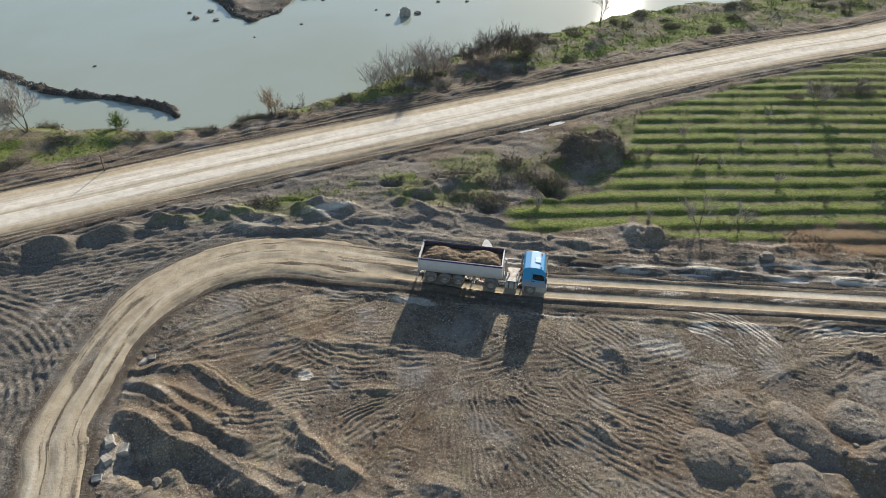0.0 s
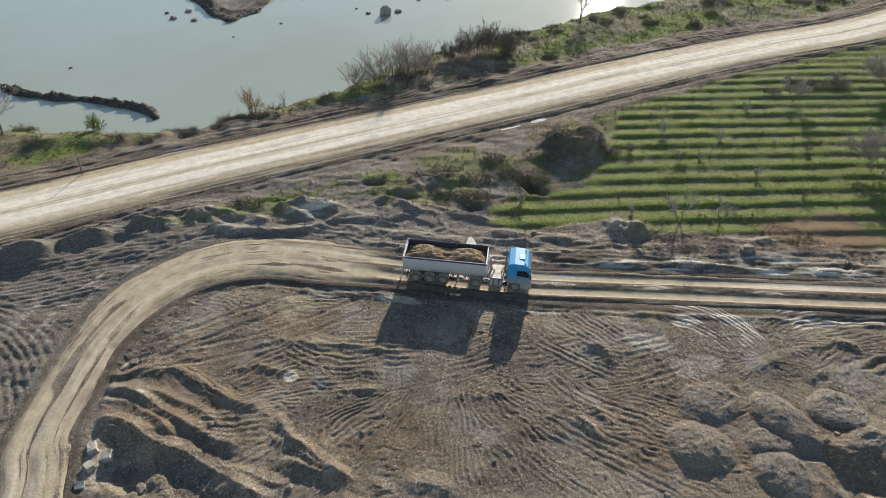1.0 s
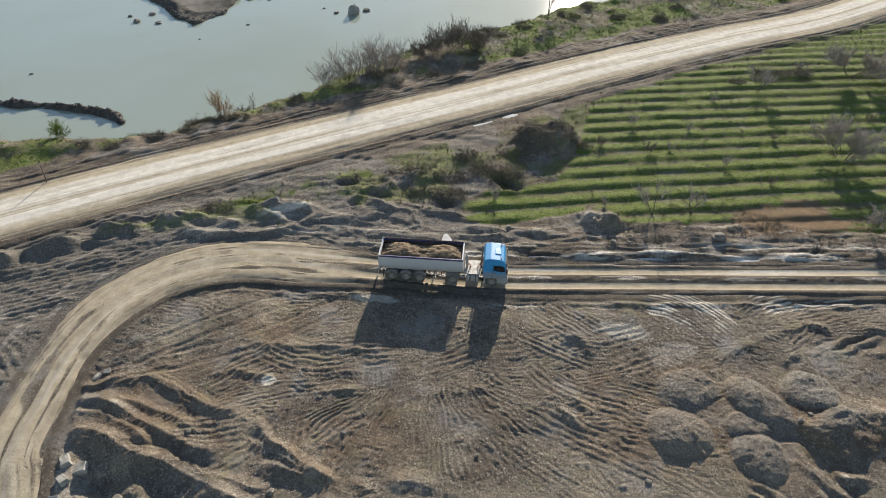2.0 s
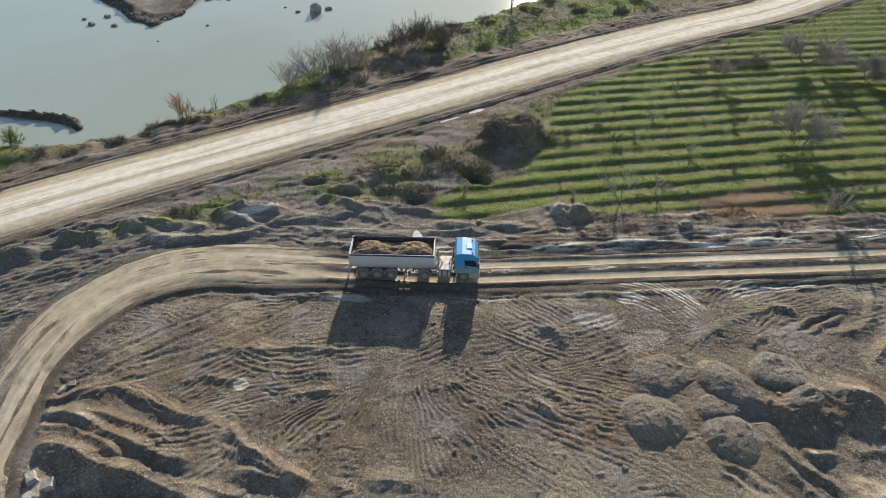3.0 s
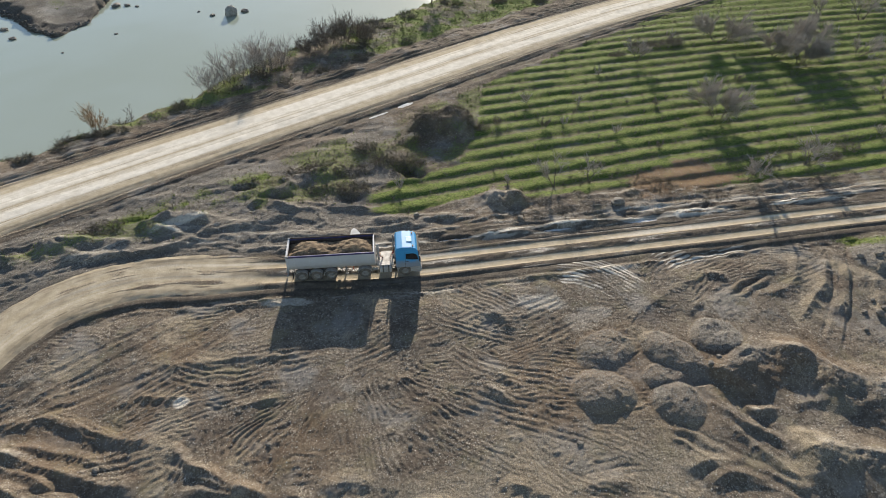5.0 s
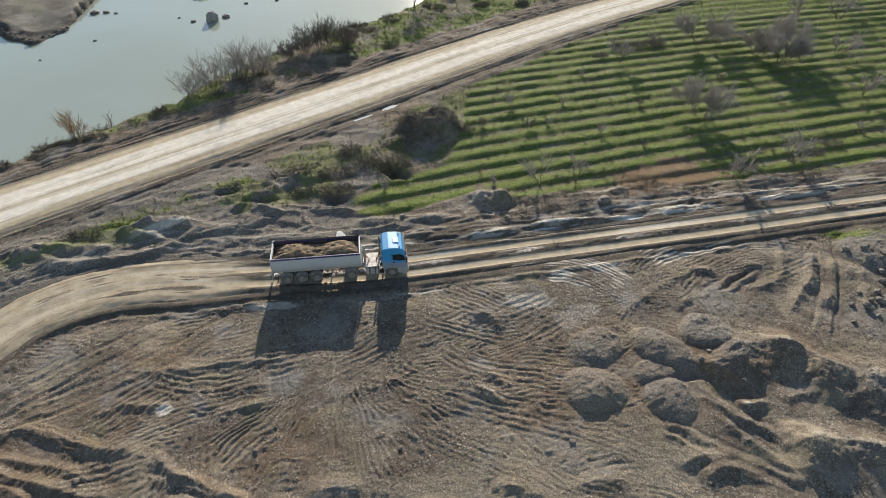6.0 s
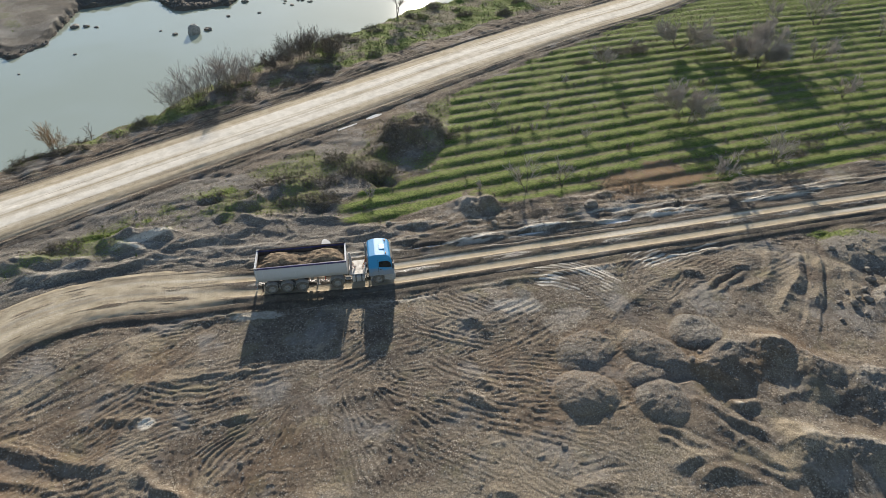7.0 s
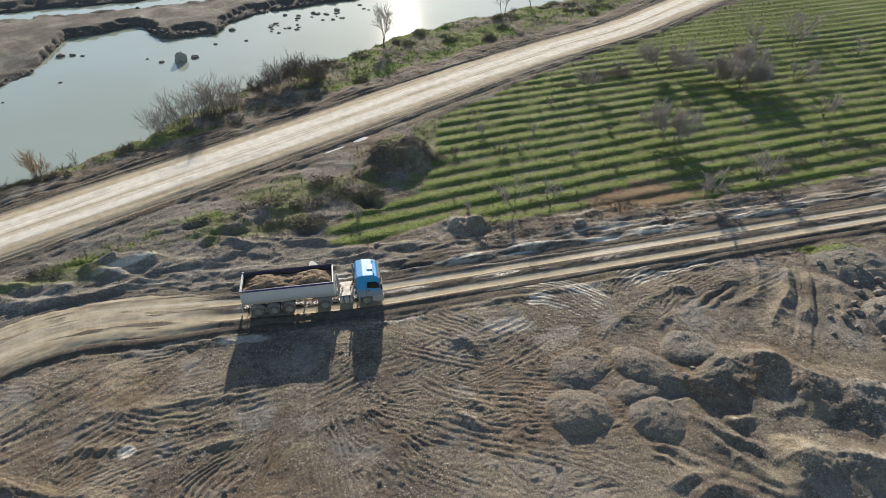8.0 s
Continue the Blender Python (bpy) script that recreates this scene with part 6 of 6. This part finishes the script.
rng = np.random.default_rng(21)
x, y = scatter(22, 16000, (-27, 14), (56, 43), pit_at)
pebbles("gravel", x, y, 0.026 + 0.06 * rng.beta(1.2, 6, len(x)), 23, STONE, "scattered grey gravel and pebbles on the mud")
CLOD = island_material("clods", (0.150, 0.124, 0.096), (0.350, 0.306, 0.246))
x, y = scatter(24, 18000, (-27, 14), (56, 43), pit_at)
pebbles("clods", x, y, 0.03 + 0.10 * rng.beta(1.2, 6, len(x)), 25, CLOD, "loose lumps of dried mud", 0.4, 0.5)
x, y = scatter(26, 16000, (-50, 42), (60, 62), lambda x, y: (along(x, y, TRACK)[0] > 3) * (along(x, y, HAUL)[0] < -6) * (1 - field_mask(x, y)))
pebbles("verge_clods", x, y, 0.03 + 0.11 * rng.beta(1.2, 6, len(x)), 27, CLOD, "loose lumps of dried mud", 0.4, 0.5)
x, y = scatter(28, 9000, (-65, 70), (60, 130), lambda x, y: np.exp(-(((np.interp(x, SHORE_X, SHORE_Y) - y - 2.6) / 0.9) ** 2)) * (0.25 + 0.75 * step(x, -24, -18) * step(-x, -2, 4)))
pebbles("shore_stones", x, y, 0.06 + 0.30 * rng.beta(1.2, 6, len(x)), 29, STONE, "pale stones along the water's edge")

x, y = scatter(54, 60000, (15, 14), (47, 32), lambda x, y: np.clip(ground(x, y)[2][:, 2] - 0.66, 0, 1) * 1.6)
pebbles("heap_gravel", x, y, 0.022 + 0.05 * rng.beta(1.2, 5, len(x)), 55, HEAP_STONE, "loose grey gravel on the tipped heaps")

SPOIL_STONE = island_material("dark_river_stones", (0.075, 0.070, 0.062), (0.230, 0.215, 0.190))
x, y = scatter(50, 26000, (-80, 80), (-38, 100), lambda x, y: np.exp(-((along(x, y, SPIT)[0] / 0.8) ** 2)))
pebbles("spit_stones", x, y, 0.08 + 0.30 * rng.beta(1.2, 5, len(x)), 51, SPOIL_STONE, "dark wet stones along the narrow spit")
x, y = scatter(52, 40000, (-60, 112), (40, 162), lambda x, y: np.exp(-(((y - np.interp(x, FAR_X, FAR_Y) - 0.5) / 1.1) ** 2)))
pebbles("bar_stones", x, y, 0.10 + 0.45 * rng.beta(1.2, 5, len(x)), 53, SPOIL_STONE, "dark wet stones along the edge of the far bar")


def rock(x, y, size, seed, label, material=BOULDER, name="boulder", group="", z=None, sink=0.25):
    """A boulder: a ball of facets pushed about by noise."""
    bm = bmesh.new()
    bmesh.ops.create_icosphere(bm, subdivisions=3, radius=1.0)
    for v in bm.verts:
        push = 1 + 0.30 * noise.noise(v.co * 1.3 + Vector((seed * 7.1, 0, 0))) + 0.12 * noise.noise(v.co * 3.4 + Vector((0, seed * 3.3, 0)))
        v.co = Vector((v.co.x * size[0], v.co.y * size[1], v.co.z * size[2])) * push
        v.co.z = max(v.co.z, -size[2] * 0.7)
    ob = part(name, bm, material)
    ob.location = (x, y, (land_at(x, y) if z is None else z) + size[2] * (0.7 - sink))
    ob.rotation_euler = (0, 0, seed * 1.7)
    return tagged(ob, label, "rock", group)


rng = np.random.default_rng(31)
for k, (x, y, r) in enumerate(((45.1, 27.0, 0.45), (46.0, 26.4, 0.6), (47.0, 26.9, 0.5), (47.8, 26.6, 0.7), (48.4, 27.6, 0.5), (49.2, 26.2, 0.6), (46.8, 28.0, 0.4), (50.0, 28.5, 0.7), (50.8, 29.6, 0.5), (51.5, 27.8, 0.8), (49.9, 33.0, 0.6), (51.2, 32.4, 0.5), (52.3, 31.0, 0.6),
                               (50.6, 25.6, 0.8), (48.9, 24.4, 0.7), (47.2, 23.4, 0.6), (50.2, 23.2, 0.9), (46.2, 25.2, 0.35), (53.0, 29.2, 0.6), (44.0, 28.2, 0.3), (43.6, 25.2, 0.35), (52.8, 26.4, 0.7))):
    rock(x, y, (r * 0.62, r * 0.48, r * 0.40), k, "rounded grey boulder in a heap beside the ruts", group="boulder heap")
for k, (x, y, r) in enumerate(((-20.2, 22.9, 0.40), (28.6, 25.0, 0.3), (29.6, 25.4, 0.25), (10.8, 50.2, 0.35), (-16.6, 27.8, 0.25), (-9.9, 22.6, 0.3), (-5.2, 26.8, 0.2), (4.4, 24.2, 0.2), (16.0, 21.4, 0.25), (20.9, 46.9, 0.35), (31.8, 46.8, 0.75), (22.5, 46.9, 0.22))):
    rock(x, y, (r, r * 0.8, r * 0.55), 40 + k, "single pale grey stone lying on the mud", group="loose stones")
def slab(x, y, size, seed):
    """A broken concrete slab: a chipped box that lies tilted, half sunk."""
    rng = np.random.default_rng(seed)
    bm = box(bmesh.new(), (-size[0], -size[1], -size[2]), size, 0.05 * size[0], (0.12 * size[0], 0.2 * size[1]))
    bmesh.ops.subdivide_edges(bm, edges=bm.edges[:], cuts=2, use_grid_fill=True)
    for v in bm.verts:
        v.co = v.co * (1 + 0.14 * noise.noise(v.co * 2.2 + Vector((seed * 5.3, 0, 0)))) + 0.10 * size[0] * noise.noise_vector(v.co * 4.5 + Vector((0, seed, 0)))
    ob = part("concrete_block", bm, CONCRETE)
    ob.location = (x, y, land_at(x, y) + size[2] * 0.15)
    ob.rotation_euler = (rng.uniform(-0.3, 0.3), rng.uniform(-0.3, 0.3), rng.uniform(0, 3.1))
    return tagged(ob, "pale broken concrete block half sunk in mud", "rubble", "broken concrete")


for k, (x, y, a, b, c) in enumerate(((-23.6, 25.4, 0.62, 0.42, 0.26), (-24.7, 26.0, 0.52, 0.36, 0.22), (-24.3, 24.5, 0.42, 0.32, 0.2), (-23.1, 24.7, 0.32, 0.22, 0.18), (-24.4, 23.1, 0.36, 0.3, 0.18),
                                     (-25.3, 33.8, 0.42, 0.24, 0.14), (-24.7, 34.3, 0.3, 0.22, 0.12))):
    slab(x, y, (a, b, c), 60 + k)
for k, (x, y, r) in enumerate(((-8.0, 123.2, 1.25), (-5.6, 124.6, 0.75), (-11.4, 123.8, 0.55), (-47.0, 125.6, 0.7), (-51.0, 124.8, 0.5), (-44.5, 120.6, 0.6), (-48.8, 121.8, 0.8), (-27.6, 118.6, 0.3), (-1.6, 131.6, 0.45), (4.4, 131.8, 0.4), (2.2, 140.4, 0.8), (-14.0, 126.6, 0.3), (-25.6, 132.6, 0.4), (-29.5, 134.0, 0.9), (-27.5, 133.6, 0.6), (14.2, 148.0, 0.6), (17.0, 146.5, 0.5), (20.5, 147.5, 0.7), (23.0, 146.0, 0.5), (26.0, 148.0, 0.8), (-58.6, 99.0, 0.3), (-35.0, 112.0, 0.25))):
    rock(x, y, (r, r * 0.8, r * (0.45 if k else 1.0)), 80 + k, "dark wet boulder standing out of the river" if k else "large pale boulder standing out of the river", BOULDER if k else CONCRETE, group="boulders in the river", z=WATER_Z, sink=0.35)


rng = np.random.default_rng(71)
for k in range(30):
    x, r = rng.uniform(9, 33), 0.25 + 0.6 * rng.beta(1.2, 4)
    y = 133.5 + 0.42 * (x - 10) + rng.uniform(0, 9)
    rock(x, y, (r * 1.3, r * 0.9, r * 0.4), 120 + k, "low flat stone lying in the shallow river", group="stones in the shallows", z=WATER_Z, sink=0.3)


# a puddle by the track and one beside the haul road
def puddle(x, y, half, turn, seed, label, z):
    bm = bmesh.new()
    ring = []
    for k in range(40):
        a = 2 * math.pi * k / 40
        r = 1 + 0.35 * noise.noise(Vector((math.cos(a) * 1.6, math.sin(a) * 1.6, seed)))
        ring.append(bm.verts.new((half[0] * r * math.cos(a), half[1] * r * math.sin(a), 0)))
    bm.faces.new(ring)
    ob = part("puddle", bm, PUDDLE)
    ob.location, ob.rotation_euler = (x, y, z), (0, 0, radians(turn))
    return tagged(ob, label, "puddle", "puddles", "structure")


def stake():
    bm = rod(bmesh.new(), (0, 0, -0.2), (0.15, 0.1, 2.3), 0.085, 8, 0.06)
    ob = part("wooden_stake", bm, BARK)
    ob.location = (-40.6, 62.6, land_at(-40.6, 62.6))
    return tagged(ob, "thin leaning wooden stake beside the haul road", "stake")


# the sky's glare on the puddles is painted in as a pale base colour
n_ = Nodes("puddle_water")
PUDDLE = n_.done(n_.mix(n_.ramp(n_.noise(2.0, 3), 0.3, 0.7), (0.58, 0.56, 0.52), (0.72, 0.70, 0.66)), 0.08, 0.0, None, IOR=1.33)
stake()
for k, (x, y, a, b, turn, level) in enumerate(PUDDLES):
    puddle(x, y, (a, b), turn, k * 3.7, "shallow muddy puddle with the bright sky painted pale into its colour", level)
